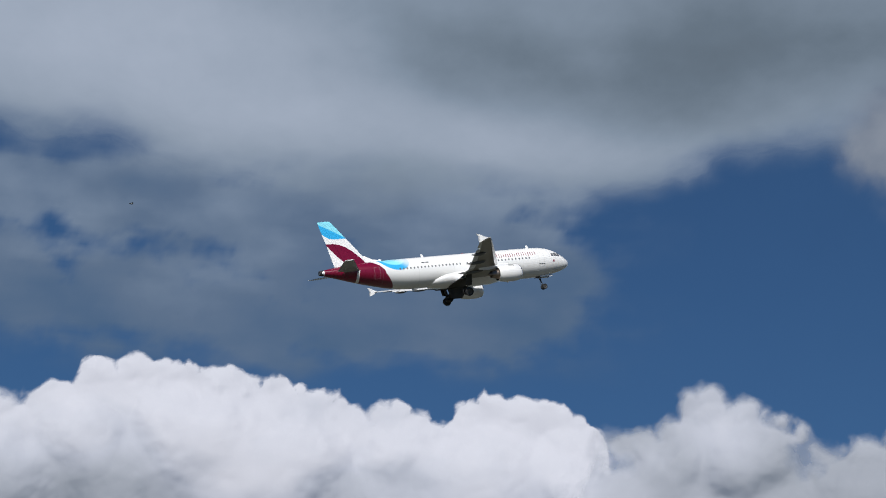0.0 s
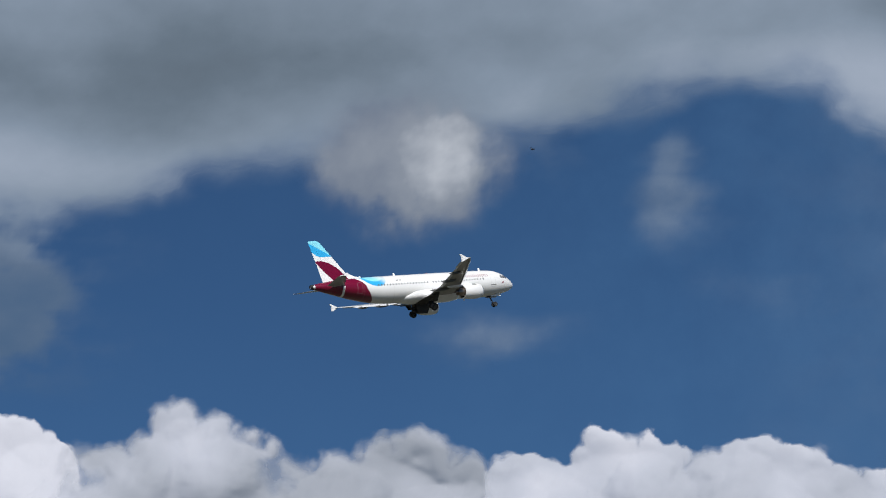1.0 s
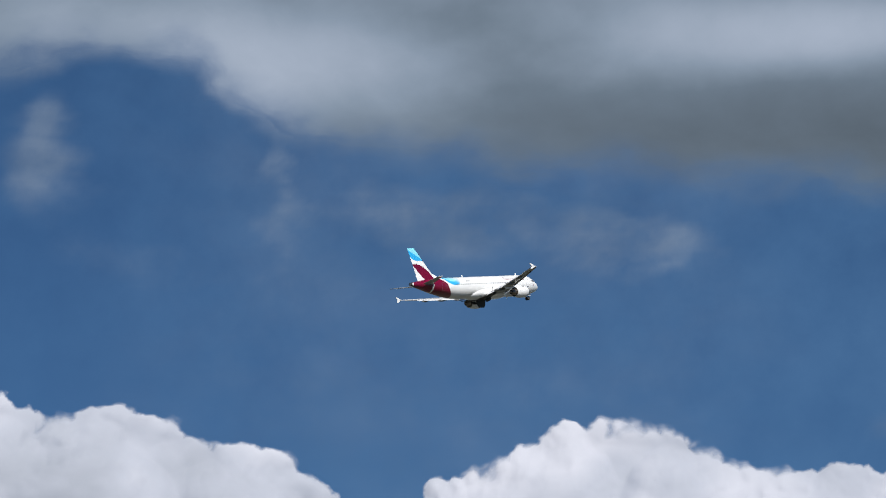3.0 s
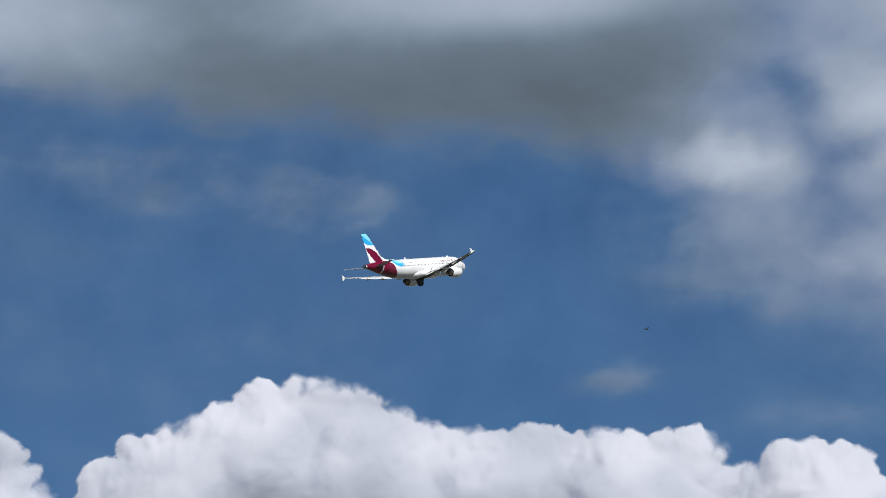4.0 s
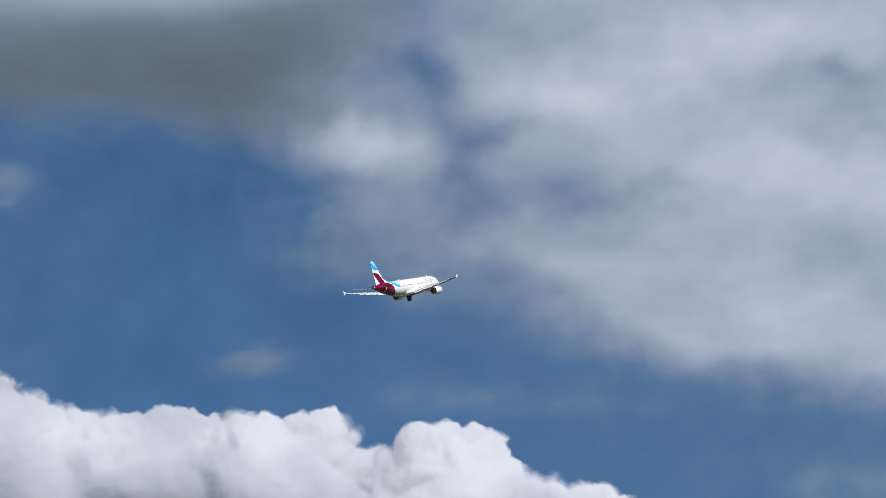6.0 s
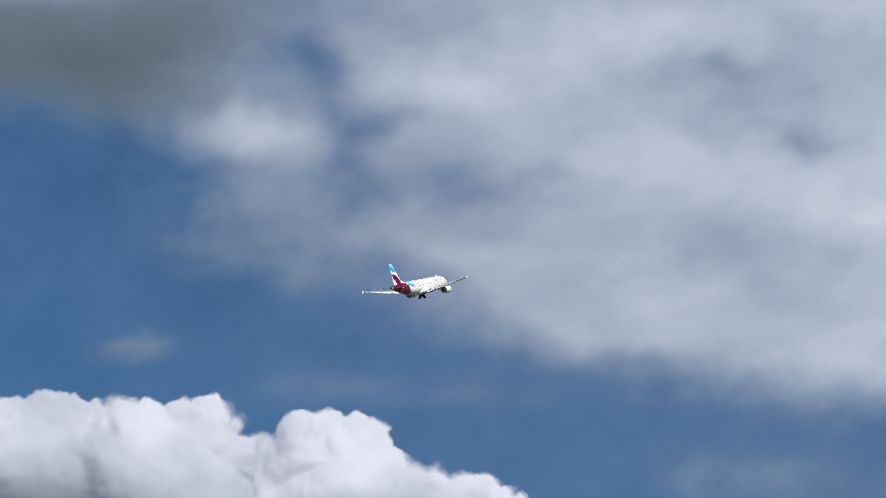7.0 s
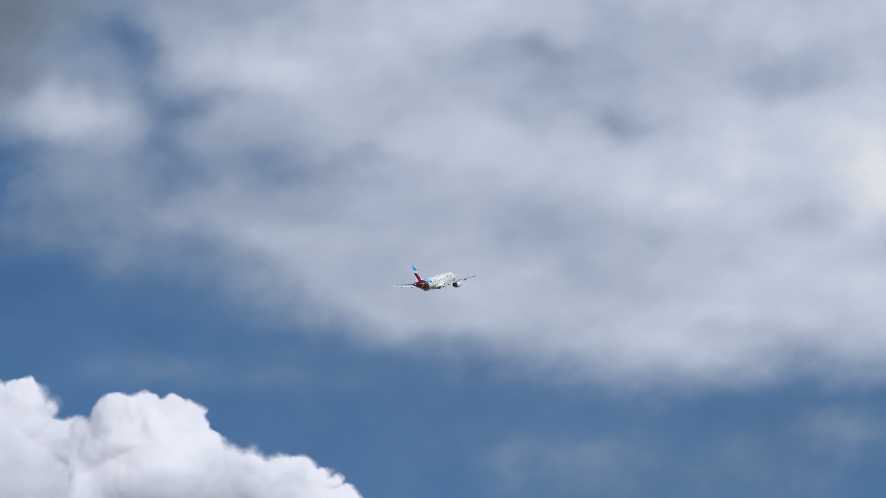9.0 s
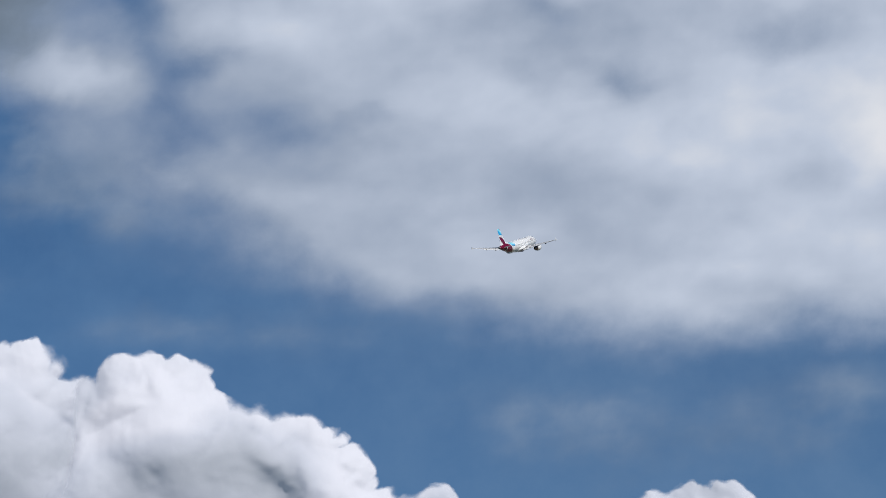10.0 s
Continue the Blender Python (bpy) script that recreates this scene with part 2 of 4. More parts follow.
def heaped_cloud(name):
    """Bright water cloud: sun and sky on its heads, plus a painted glow for light scattered inside."""
    mat = bpy.data.materials.new(name)
    g = Sums(mat)
    c = g.coords()
    drift = g.nodes.new("ShaderNodeTexNoise")
    g.put(drift.inputs["Vector"], c)
    drift.inputs["Scale"].default_value, drift.inputs["Detail"].default_value = 0.03, 5.0
    bent = g.nodes.new("ShaderNodeVectorMath")
    bent.operation = "MULTIPLY_ADD"
    g.put(bent.inputs[0], drift.outputs["Color"])
    bent.inputs[1].default_value = (26, 26, 26)
    g.put(bent.inputs[2], c)
    cells = g.nodes.new("ShaderNodeTexVoronoi")
    cells.feature = "SMOOTH_F1"
    g.put(cells.inputs["Vector"], bent.outputs[0])
    cells.inputs["Scale"].default_value, cells.inputs["Detail"].default_value = 0.038, 2.5
    cells.inputs["Roughness"].default_value, cells.inputs["Smoothness"].default_value = 0.5, 0.25
    heads = g.sub(0.45, cells.outputs["Distance"])
    puffs = g.sub(g.noise(c, 0.045, 7, 0.6), 0.5)
    face, painted_glow, both = (g.nodes.new("ShaderNode" + k) for k in ("BsdfDiffuse", "Emission", "AddShader"))
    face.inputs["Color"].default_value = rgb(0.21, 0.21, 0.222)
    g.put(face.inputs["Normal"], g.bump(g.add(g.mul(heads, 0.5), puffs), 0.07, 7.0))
    # light and shade painted as emission: bright crests, grey depths
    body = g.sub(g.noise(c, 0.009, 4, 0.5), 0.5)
    tone = g.ramp(g.add(attribute(g, "painted_tone"), g.add(g.mul(body, 0.15), g.mul(heads, -0.05))),
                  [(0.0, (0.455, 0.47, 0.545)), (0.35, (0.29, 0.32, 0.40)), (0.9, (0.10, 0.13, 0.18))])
    g.put(painted_glow.inputs[0], tone)
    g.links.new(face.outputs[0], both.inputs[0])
    g.links.new(painted_glow.outputs[0], both.inputs[1])
    # round heads where the rim is firm, torn shreds where it is loose
    loose = attribute(g, "loose")
    rough = g.add(g.mul(heads, 0.10), g.mul(puffs, g.add(0.04, g.mul(loose, 0.7))))
    v = g.math("DIVIDE", g.add(attribute(g, "cover"), rough), loose)
    fade = g.nodes.new("ShaderNodeMapRange")
    fade.interpolation_type = "SMOOTHSTEP"
    g.put(fade.inputs["Value"], v)
    veiled(g, both.outputs[0], fade.outputs[0])
    return mat


CUMULUS = heaped_cloud("cumulus_painted_glow")


def caps(a, e, discs, pack):
    """Rounded heads melted together: each (azimuth, elevation, radius, base) is a soft dome."""
    total = np.zeros_like(a)
    for ca, ce, r, base in discs:
        d2 = ((a - ca) ** 2 + (e - ce) ** 2) / (r * r)
        total += np.exp(np.clip(pack * (base + r * (0.75 - 0.75 * d2)), -60, 40))
    return np.log(total + 1e-9) / pack


def cumulus(label, crest, seed, far, dimming=0.0, fuzzy=0.0, shade_spots=(), foot=6.5, step=0.05):
    """One heaped cloud of packed round heads under a crest line of (azimuth, elevation)."""
    ca, ce = zip(*crest)
    dice = random.Random(seed)

    def top(x, width=0.0):
        return sum(np.interp(x + o, ca, ce) for o in np.linspace(-width, width, 7)) / 7

    a, e = grid(ca[0] - 0.6, ca[-1] + 0.6, foot, max(ce) + 1.1, step)
    wa = a + 0.22 * fractal(a * 1.1, e * 1.1, seed, 5, 0.5)
    we = e + 0.18 * fractal(a * 1.1 + 40, e * 1.1, seed + 9, 5, 0.5)
    rim, x = [], ca[0]
    while x < ca[-1]:
        r = dice.choice((0.2, 0.32, 0.48, 0.7)) * dice.uniform(0.85, 1.15)
        rim.append((x, float(top(x, 0.12)) - r * 0.92 + dice.uniform(0.02, 0.13), r))
        x += r * dice.uniform(0.55, 0.85)
    edge, blend = np.full(a.shape, -1.0), np.zeros(a.shape)
    for x, y, r in rim:
        d = r - np.hypot(wa - x, we - y)
        edge = np.maximum(edge, d)
        blend += np.exp(6 * np.clip(d, -3, 1))
    under = top(wa, 0.3) - 0.14 - we
    inside = np.log(np.exp(14 * np.clip(edge, -2, 3)) + np.exp(14 * np.clip(under, -2, 3))) / 14
    inside = inside + 0.08 * (heads(wa * 3.2, we * 3.4, seed + 71, 5) - 0.3)
    # firm rims against the sky, some of them torn; flanks melt into the clouds beside them
    torn = smooth(fractal(a * 0.55, e * 0.55, seed + 17, 3), 0.0, 0.55)
    buried = smooth(skyline(a) - top(a), 0.05, 0.9)
    loose = 0.08 + fuzzy * (0.5 + torn) + 0.25 * torn + 1.4 * buried
    deep = np.clip(np.log(blend + np.exp(6 * np.clip(under, -3, 3))) / 6 - 0.15, 0, None)
    unit = far * math.pi / 180
    big, small = [], []
    for n, group, low, high in ((int(2.2 * (ca[-1] - ca[0])), big, 0.6, 1.3), (int(9 * (ca[-1] - ca[0])), small, 0.22, 0.5)):
        for i in range(n):
            x = dice.uniform(ca[0], ca[-1])
            r = dice.uniform(low, high)
            y = float(top(x, 0.2)) - r - abs(dice.gauss(0, 1.4))
            group.append((x, y, r, 0.0))
    lumps = 0.6 * np.clip(caps(wa, we, big, 4.0), -0.4, 2) + 0.13 * np.clip(caps(wa, we, small, 8.0), -0.12, 1)
    broad = top(a, 2.2) - e
    w = smooth(inside, 0, 1.2)
    body = deep * (1 - w) + np.clip(broad, 0.2, None) * w
    bulge = 1.2 * np.sqrt(body + 0.03) - 0.25 * np.clip(body - 0.7, 0, None) ** 1.3
    away = far - unit * (bulge + lumps * smooth(deep, 0, 0.8))
    # shade painted into the tone: below the crest, between lumps, in listed spots
    painted_tone = dimming + 0.28 * body + 0.5 * fractal(a * 0.4, e * 0.65, seed + 41, 3, 0.45) - 0.25 * lumps + heap(wa, we, shade_spots)
    ob = sheet("cumulus_cloud", a, e, away, inside, np.clip(painted_tone, 0, 1), CUMULUS, loose=loose)
    return tagged(ob, label, "cloud", "bank of cumulus clouds", "structure")


# each closing list holds grey spots that paint shade into the cloud
BANK = [
    ("long bright white cumulus bank with lumpy sunlit crest", [
        (-62, 12.5), (-57, 12.7), (-55.5, 12.9), (-54.4, 13.3), (-53.4, 13.8), (-52, 13.8), (-51.2, 13.8), (-50.1, 13.6), (-49.5, 13.7),
        (-48.6, 13.2), (-47.7, 13.5), (-46.9, 13.2), (-46.4, 13.05), (-46.0, 13.65), (-44.5, 13.7), (-43.1, 13.0), (-42.4, 12), (-41.6, 10)], 11, 2850, -0.20, 0.03,
        [(-55.0, 11.2, 2.4, 0.8, 0.55), (-48.6, 11.6, 0.9, 0.5, 0.35), (-52.0, 10.6, 3.0, 0.6, 0.25)]),
    ("white cumulus heap with smoky torn crest", [
        (-44.8, 11), (-43.8, 12.5), (-43.0, 13.2), (-41.9, 13.4), (-41.2, 14.2), (-40, 13.95), (-38.7, 13.25), (-37.7, 13.25), (-36.5, 13.8),
        (-36, 13.9), (-35.2, 13.4), (-34.7, 13.1), (-34, 12), (-33, 10)], 23, 2600, 0.42, 0.44,
        [(-37.0, 12.8, 2.0, 0.9, 0.35), (-39.0, 12.5, 1.0, 0.5, 0.25), (-41.0, 13.4, 0.7, 0.6, -0.1)]),
    ("white cumulus heap fading at its end", [
        (-36.2, 11), (-35.2, 12.6), (-34.5, 13.3), (-33.8, 13.4), (-33.2, 13.2), (-32.3, 13.9), (-31.8, 14.0), (-30.7, 13.6), (-30.1, 13.4),
        (-29.4, 13.6), (-28.7, 13.8), (-28.2, 13.55), (-27.6, 13.5), (-27.3, 13.15), (-26.3, 13.1), (-25.3, 12.9), (-24.9, 12.5), (-24.4, 12.2),
        (-23.9, 11.6), (-23.2, 10.5), (-22.5, 8)], 37, 2850, 0.06, 0.03,
        [(-30.3, 12.5, 1.5, 0.7, 0.35), (-34.3, 12.6, 0.8, 0.7, 0.30), (-26.0, 12.3, 1.8, 0.6, 0.25)]),
    ("tall white cumulus with a rounded dome and bright rim", [
        (-24, 9), (-23.2, 11), (-22.5, 11.95), (-22.2, 12.3), (-21.7, 12.7), (-20.6, 13.05), (-19.9, 13.4), (-19.3, 13.75), (-18.4, 13.85),
        (-17.2, 13.7), (-16.7, 13.6), (-16.3, 13.1), (-15.5, 12.95), (-15, 12.7), (-14.3, 12.9), (-13.8, 13.0), (-12.9, 12.75), (-12.3, 12.85),
        (-11.1, 12.8), (-10.3, 12.85), (-9.8, 12.6), (-9.5, 12.1), (-9.2, 11.8), (-8.8, 11), (-8, 9)], 51, 2600, 0.02, 0.03,
        [(-12.4, 11.7, 1.2, 0.5, 0.28), (-11.5, 10.6, 2.6, 0.9, 0.50), (-17.0, 11.2, 2.2, 0.5, 0.15)]),
    ("bright white cumulus head with a sloping flank", [
        (-10.4, 9), (-9.6, 11.2), (-9.1, 12.1), (-8.6, 12.45), (-7.8, 12.55), (-7.2, 12.55), (-6.8, 12.2), (-6.5, 11.75), (-5.8, 11.5), (-5.1, 11.35),
        (-4.3, 11.2), (-3.9, 11.0), (-3.75, 10.6), (-3.3, 10), (-2.9, 9.4), (-2, 8)], 67, 2350, -0.04, 0.03,
        [(-5.2, 10.2, 1.6, 0.7, 0.42), (-8.6, 10.2, 2.2, 0.8, 0.50)]),
    ("low white cumulus top", [(-3.6, 8.6), (-3.2, 9.3), (-2.7, 9.65), (-2.1, 9.65), (-1.7, 9.5), (-1.2, 9), (-0.6, 8)], 71, 2800, 0.1, 0.05),
    ("low white cumulus top beside open sky", [(1.2, 8.4), (2, 9), (2.6, 9.4), (3.3, 9.5), (3.8, 9.65), (4.2, 9.4), (4.8, 9), (5.6, 8)], 83, 2800, 0.1, 0.05)]


def skyline(a):
    """The bank's upper rim."""
    high = np.full(a.shape, 0.0)
    for _, crest, *_ in BANK:
        high = np.maximum(high, np.interp(a, *zip(*crest), left=0.0, right=0.0))
    return high


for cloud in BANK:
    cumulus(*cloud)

DECK_TONE = far_cloud("shade_grey_glow", [(0.0, (0.42, 0.485, 0.60)), (0.3, (0.262, 0.328, 0.42)), (0.6, (0.155, 0.203, 0.262)), (1.0, (0.086, 0.110, 0.136))], 4.2)
MASS_TONE = far_cloud("pale_broken_cloud", [(0.0, (0.14, 0.21, 0.35)), (0.4, (0.315, 0.375, 0.485)), (0.75, (0.50, 0.56, 0.675)), (1.0, (0.70, 0.72, 0.77))])
VEIL_TONE = far_cloud("thin_grey_veil", [(0.0, (0.085, 0.15, 0.26)), (0.5, (0.135, 0.195, 0.295)), (1.0, (0.24, 0.31, 0.42))])
HAZE_TONE = far_cloud("haze_glow", [(0.0, (0.075, 0.19, 0.385)), (1.0, (0.125, 0.22, 0.37))])
PUFF_TONE = far_cloud("scud_painted_lit", [(0.0, (0.17, 0.21, 0.29)), (0.5, (0.28, 0.32, 0.39)), (1.0, (0.64, 0.68, 0.75))])

DECK = [(-70, 18.0), (-56.5, 18.2), (-54.1, 18.1), (-52.2, 17.5), (-49.2, 17.6), (-46.1, 17.6), (-44.3, 17.6), (-42.5, 18.0), (-41.5, 18.4),
        (-41.0, 18.7), (-39.1, 19.1), (-37.3, 19.4), (-33.7, 19.9), (-31.8, 20.3), (-30.0, 20.9), (-28.1, 21.0), (-27.5, 20.9), (-26.9, 20.2),
        (-25.6, 19.6), (-23.2, 19.1), (-20.2, 18.9), (-16.5, 18.8), (-13.5, 18.4), (-12.1, 18.3), (-10.6, 18.3), (-9.9, 19.0), (-8.8, 20.0),
        (-8.3, 21.1), (-7, 26)]
# shaded and lit patches painted into the deck's glow
DARK = [(-43.9, 20.3, 4.6, 1.0, 0.45), (-39.6, 21.4, 3.0, 0.9, 0.30), (-38.0, 21.1, 6.0, 0.8, 0.30), (-21.0, 20.2, 2.8, 1.0, 0.20),
        (-13.5, 19.8, 3.6, 1.3, 0.31), (-19.0, 19.9, 3.4, 1.0, 0.22), (-15.7, 19.5, 3.8, 1.0, 0.28), (-11.8, 20.1, 2.0, 1.4, 0.30),
        (-33.1, 21.9, 3.6, 0.7, 0.20)]
LIGHT = [(-24.8, 20.6, 3.6, 1.2, 0.32), (-50.5, 19.2, 3.0, 0.8, 0.45), (-54.3, 20.3, 4.1, 1.4, 1.25), (-26.6, 20.4, 1.5, 1.2, 0.45), (-47.1, 19.0, 3.6, 0.6, 0.45), (-55.1, 17.1, 2.7, 0.6, 0.35), (-43.4, 18.6, 3.1, 0.6, 0.28),
         (-27.5, 21.5, 2.4, 0.7, 0.25), (-30.6, 21.2, 3.6, 0.6, 0.25), (-17.5, 21.7, 1.6, 1.0, 0.45), (-13.8, 21.8, 2.9, 0.7, 0.90),
         (-14.3, 21.5, 2.7, 0.5, 0.40), (-24.6, 21.0, 3.0, 0.8, 0.30), (-35.6, 20.8, 2.4, 0.7, 0.20)]


def grey_deck():
    a, e = grid(-66, -6, 16, 27, 0.09)
    wa, we = a + 0.6 * fractal(a * 0.4, e * 0.7, 101, 4), e + 0.42 * fractal(a * 0.4, e * 0.7, 131, 5, 0.5)
    ca, ce = zip(*DECK)
    inside = we - np.interp(wa, ca, ce)
    density = smooth(inside, -0.45, 0.85) * (1 - smooth(wa + 0.5 * (21 - e), -11.5, -6.5))
    thick = 0.53 + 0.65 * heap(a, e, DARK) - 0.85 * heap(a, e, LIGHT) + 0.20 * fractal(a * 0.3, e * 0.6, 151, 6, 0.5) - 0.26 * smooth(-a, 22, 32)
    thick = 0.5 + 0.5 * np.tanh((thick - 0.5) * 1.5)
    ob = sheet("cloud_deck", a, e, 3300 - 150 * np.clip(inside, 0, 3) ** 0.5, density, np.clip(thick, 0, 1), DECK_TONE)
    tagged(ob, "cloud deck with shade painted in as dark grey, paler torn edges", "cloud", "", "structure")


MASS = [(-13.8, 24), (-12.5, 19.2), (-11.6, 16.7), (-9.7, 15.5), (-8.5, 14.6), (-6.0, 14.0), (-4.2, 13.4), (-2.0, 13.0), (2.6, 12.2),
        (4.4, 12.3), (6.1, 12.3), (7.5, 12.3), (20, 12.0)]
HOLE = [(-7.4, 17.7, 0.7, 0.6, 0.40), (-8.2, 19.6, 0.8, 1.0, 0.70), (-6.6, 18.5, 1.1, 0.4, 0.55), (2.6, 17.8, 0.7, 0.5, 0.45), (0.9, 19.5, 0.6, 0.4, 0.35),
        (-11.7, 16.8, 1.4, 1.4, 0.50), (-9.9, 16.3, 1.8, 0.8, 0.25), (-4.9, 17.1, 1.0, 0.5, 0.30), (6.0, 18.6, 1.4, 0.5, 0.25),
        (-7.2, 16.9, 1.1, 0.5, 0.25), (-3.1, 17.3, 0.7, 0.3, 0.20)]
# lit patches painted into the pale cloud's glow
BRIGHT = [(-5.5, 19.3, 1.8, 1.0, 0.75), (-1.8, 20.2, 2.6, 0.9, 0.45), (2.0, 16.8, 1.9, 0.9, 0.50),
          (-0.1, 14.6, 3.6, 0.7, 0.18), (5.3, 17.0, 3.0, 1.0, 0.40), (-2.5, 17.8, 1.8, 0.7, 0.35), (7.5, 16.4, 0.7, 1.0, 0.60),
          (-2.6, 15.1, 2.2, 0.7, 0.02), (-6.1, 16.3, 1.4, 0.6, 0.30), (4.0, 13.9, 1.8, 0.6, 0.40)]


BALL = [(-9.6, 18.6, 1.1, 0.75, 0.65), (-8.5, 18.1, 1.2, 0.65, 0.65), (-10.5, 18.1, 0.9, 0.6, 0.40)]


def pale_mass():
    a, e = grid(-14, 16, 10.5, 26, 0.09)
    wa, we = a + 0.6 * fractal(a * 0.45, e * 0.8, 201, 4), e + 0.4 * fractal(a * 0.45, e * 0.8, 231, 5)
    ca, ce = zip(*MASS)
    inside = we - np.interp(wa, ca, ce)
    holes, lit = heap(wa, we, HOLE), heap(wa, we, BRIGHT)
    density = smooth(inside, -0.4, 1.2 + 2.6 * smooth(-a, 2, 9)) * 1.05 - holes + lit * 0.3 * smooth(inside, -0.3, 0.5)
    pa, pe = a + 0.4 * fractal(a * 0.7, e * 0.9, 281, 5), e + 0.3 * fractal(a * 0.7, e * 0.9, 291, 5)
    ball = heap(pa, pe, BALL)
    puff = smooth(ball, 0.1, 1.1)
    density = np.clip(np.clip(density, 0, 1) + 0.95 * puff, 0, 1)
    thick = 0.20 + 0.45 * lit - 0.35 * holes + 0.24 * fractal(a * 0.28, e * 0.6, 251, 4, 0.45) + 0.31 * smooth(a, -10, -1) + 0.14 * smooth(a, 0, 8)
    thick = thick + 0.10 * fractal(a * 0.7, e * 1.0, 271, 5, 0.5)
    thick = thick * (1 - puff) + puff * np.clip(0.30 + 0.46 * ball + 0.12 * fractal(a * 0.8, e, 295, 5), 0, 0.86)
    ob = sheet("broken_cloud", a, e, 3700 - 150 * np.clip(thick, 0, 1), density, np.clip(thick, 0, 1), MASS_TONE)
    tagged(ob, "pale lavender broken cloud with blue gaps", "cloud", "", "structure")


VEIL = [(-54.8, 17.1, 3.1, 0.9, 0.90), (-52.1, 14.8, 5.1, 1.0, 1.00), (-47.0, 15.2, 4.0, 1.0, 0.95), (-55.4, 15.1, 2.4, 1.3, 0.80),
        (-48.8, 16.7, 4.0, 1.0, 0.90), (-45.2, 15.9, 1.2, 1.5, 0.70), (-30.6, 18.5, 1.1, 0.75, 0.64), (-30.5, 19.4, 0.5, 0.6, 0.45), (-33.6, 19.5, 0.7, 0.5, 0.55), (-34.9, 15.65, 1.6, 0.6, 0.68),
        (-44.2, 15.2, 1.0, 0.9, 0.30), (-25.6, 18.9, 0.4, 0.7, 0.40), (-22.0, 17.9, 3.3, 1.0, 0.30), (-17.8, 17.4, 1.5, 0.6, 0.62),
        (-20.8, 17.6, 2.4, 0.9, 0.18), (-16.9, 17.35, 0.8, 0.45, 0.45), (-21.5, 17.6, 1.9, 0.7, 0.20), (-11.75, 13.85, 1.1, 0.34, 0.75)]
WISP = [(-9.4, 16.5, 2.4, 1.6, 1.0), (-48.5, 17.4, 4.6, 1.1, 1.1), (-54.5, 16.6, 3.0, 1.0, 0.5), (3.5, 10.6, 5.5, 1.4, 0.45), (-5.0, 13.0, 5.0, 0.9, 0.30), (-25.5, 17.6, 3.0, 2.2, 0.26), (-29.0, 16.5, 4.0, 1.2, 0.22), (-7.3, 13.1, 1.9, 0.4, 0.25), (0.9, 11.0, 2.7, 0.6, 0.30), (6.4, 11.2, 1.2, 0.8, 0.25), (-25.7, 18.9, 0.4, 0.7, 0.20)]


def thin_veil():
    a, e = grid(-66, 14, 9, 21, 0.1)
    wa, we = a + 0.8 * fractal(a * 0.35, e * 0.7, 301, 4), e + 0.45 * fractal(a * 0.35, e * 0.7, 331, 5)
    h = heap(wa, we, VEIL) + heap(wa, we, WISP)
    alone = smooth(a, -44, -38)   # single wisps are thinner and bluer
    h = h * (1 + (1.15 - 0.4 * alone) * fractal(a * 0.5, e * 0.9, 351, 6, 0.55))
    density = smooth(h, 0.12, 1.15 - 0.15 * alone) * (0.9 - 0.28 * alone)
    # even painted haze, added to lift the sky's brightness between these azimuths
    haze = smooth(a, -31, -25) * (1 - smooth(a, -18, -13)) * (1 + 0.8 * fractal(a * 0.3, e * 0.6, 391, 5))
    density = np.maximum(density, 0.10 * np.clip(haze, 0, 1.5))
    ob = sheet("thin_cloud", a, e, 3950 + 0 * a, density, np.clip(0.47 + 0.25 * alone + 0.55 * fractal(a * 0.26, e * 0.6, 371, 5, 0.5) + 0.5 * (e - 16) * (1 - alone) / 3, 0, 1), VEIL_TONE)
    tagged(ob, "thin grey cloud wisps over blue sky", "cloud", "", "structure")


PUFF = [(-37.3, 18.8, 1.0, 0.9, 0.42), (-36.6, 18.1, 0.7, 0.6, 0.35), (-36.3, 19.2, 1.6, 1.1, 1.05), (-35.4, 19.5, 0.9, 0.8, 0.60), (-36.6, 20.2, 1.6, 0.8, 0.45), (-37.6, 19.2, 0.8, 0.9, 0.35), (-35.5, 18.5, 0.6, 0.6, 0.30)]
# the tuft's sunlit core, painted as brighter emission
LIT_PUFF = [(-35.5, 19.6, 1.3, 1.0, 0.48), (-36.3, 19.0, 1.3, 0.9, 0.20)]


def haze_glow():
    """Painted haze: an added glow that brightens the sky from the open blue towards the broken cloud."""
    a, e = grid(-62, 18, 7.5, 27, 0.3)
    cover = np.interp(a, [-44, -38, -34, -29, -21, -13, 0, 18], [0, 0.04, 0.11, 0.23, 0.36, 0.41, 0.43, 0.42])
    cover = cover * (1 + 0.3 * fractal(a * 0.15, e * 0.35, 395, 4)) * smooth(e, 7.5, 9.0) * (1 - smooth(e, 24, 27)) * (1 - smooth(a, 12, 18))
    ob = sheet("haze", a, e, 3995 + 0 * a, np.clip(cover, 0, 1), smooth(a, -20, 4), HAZE_TONE)
    tagged(ob, "faint haze painted as a glow over the blue sky", "haze", "", "structure")


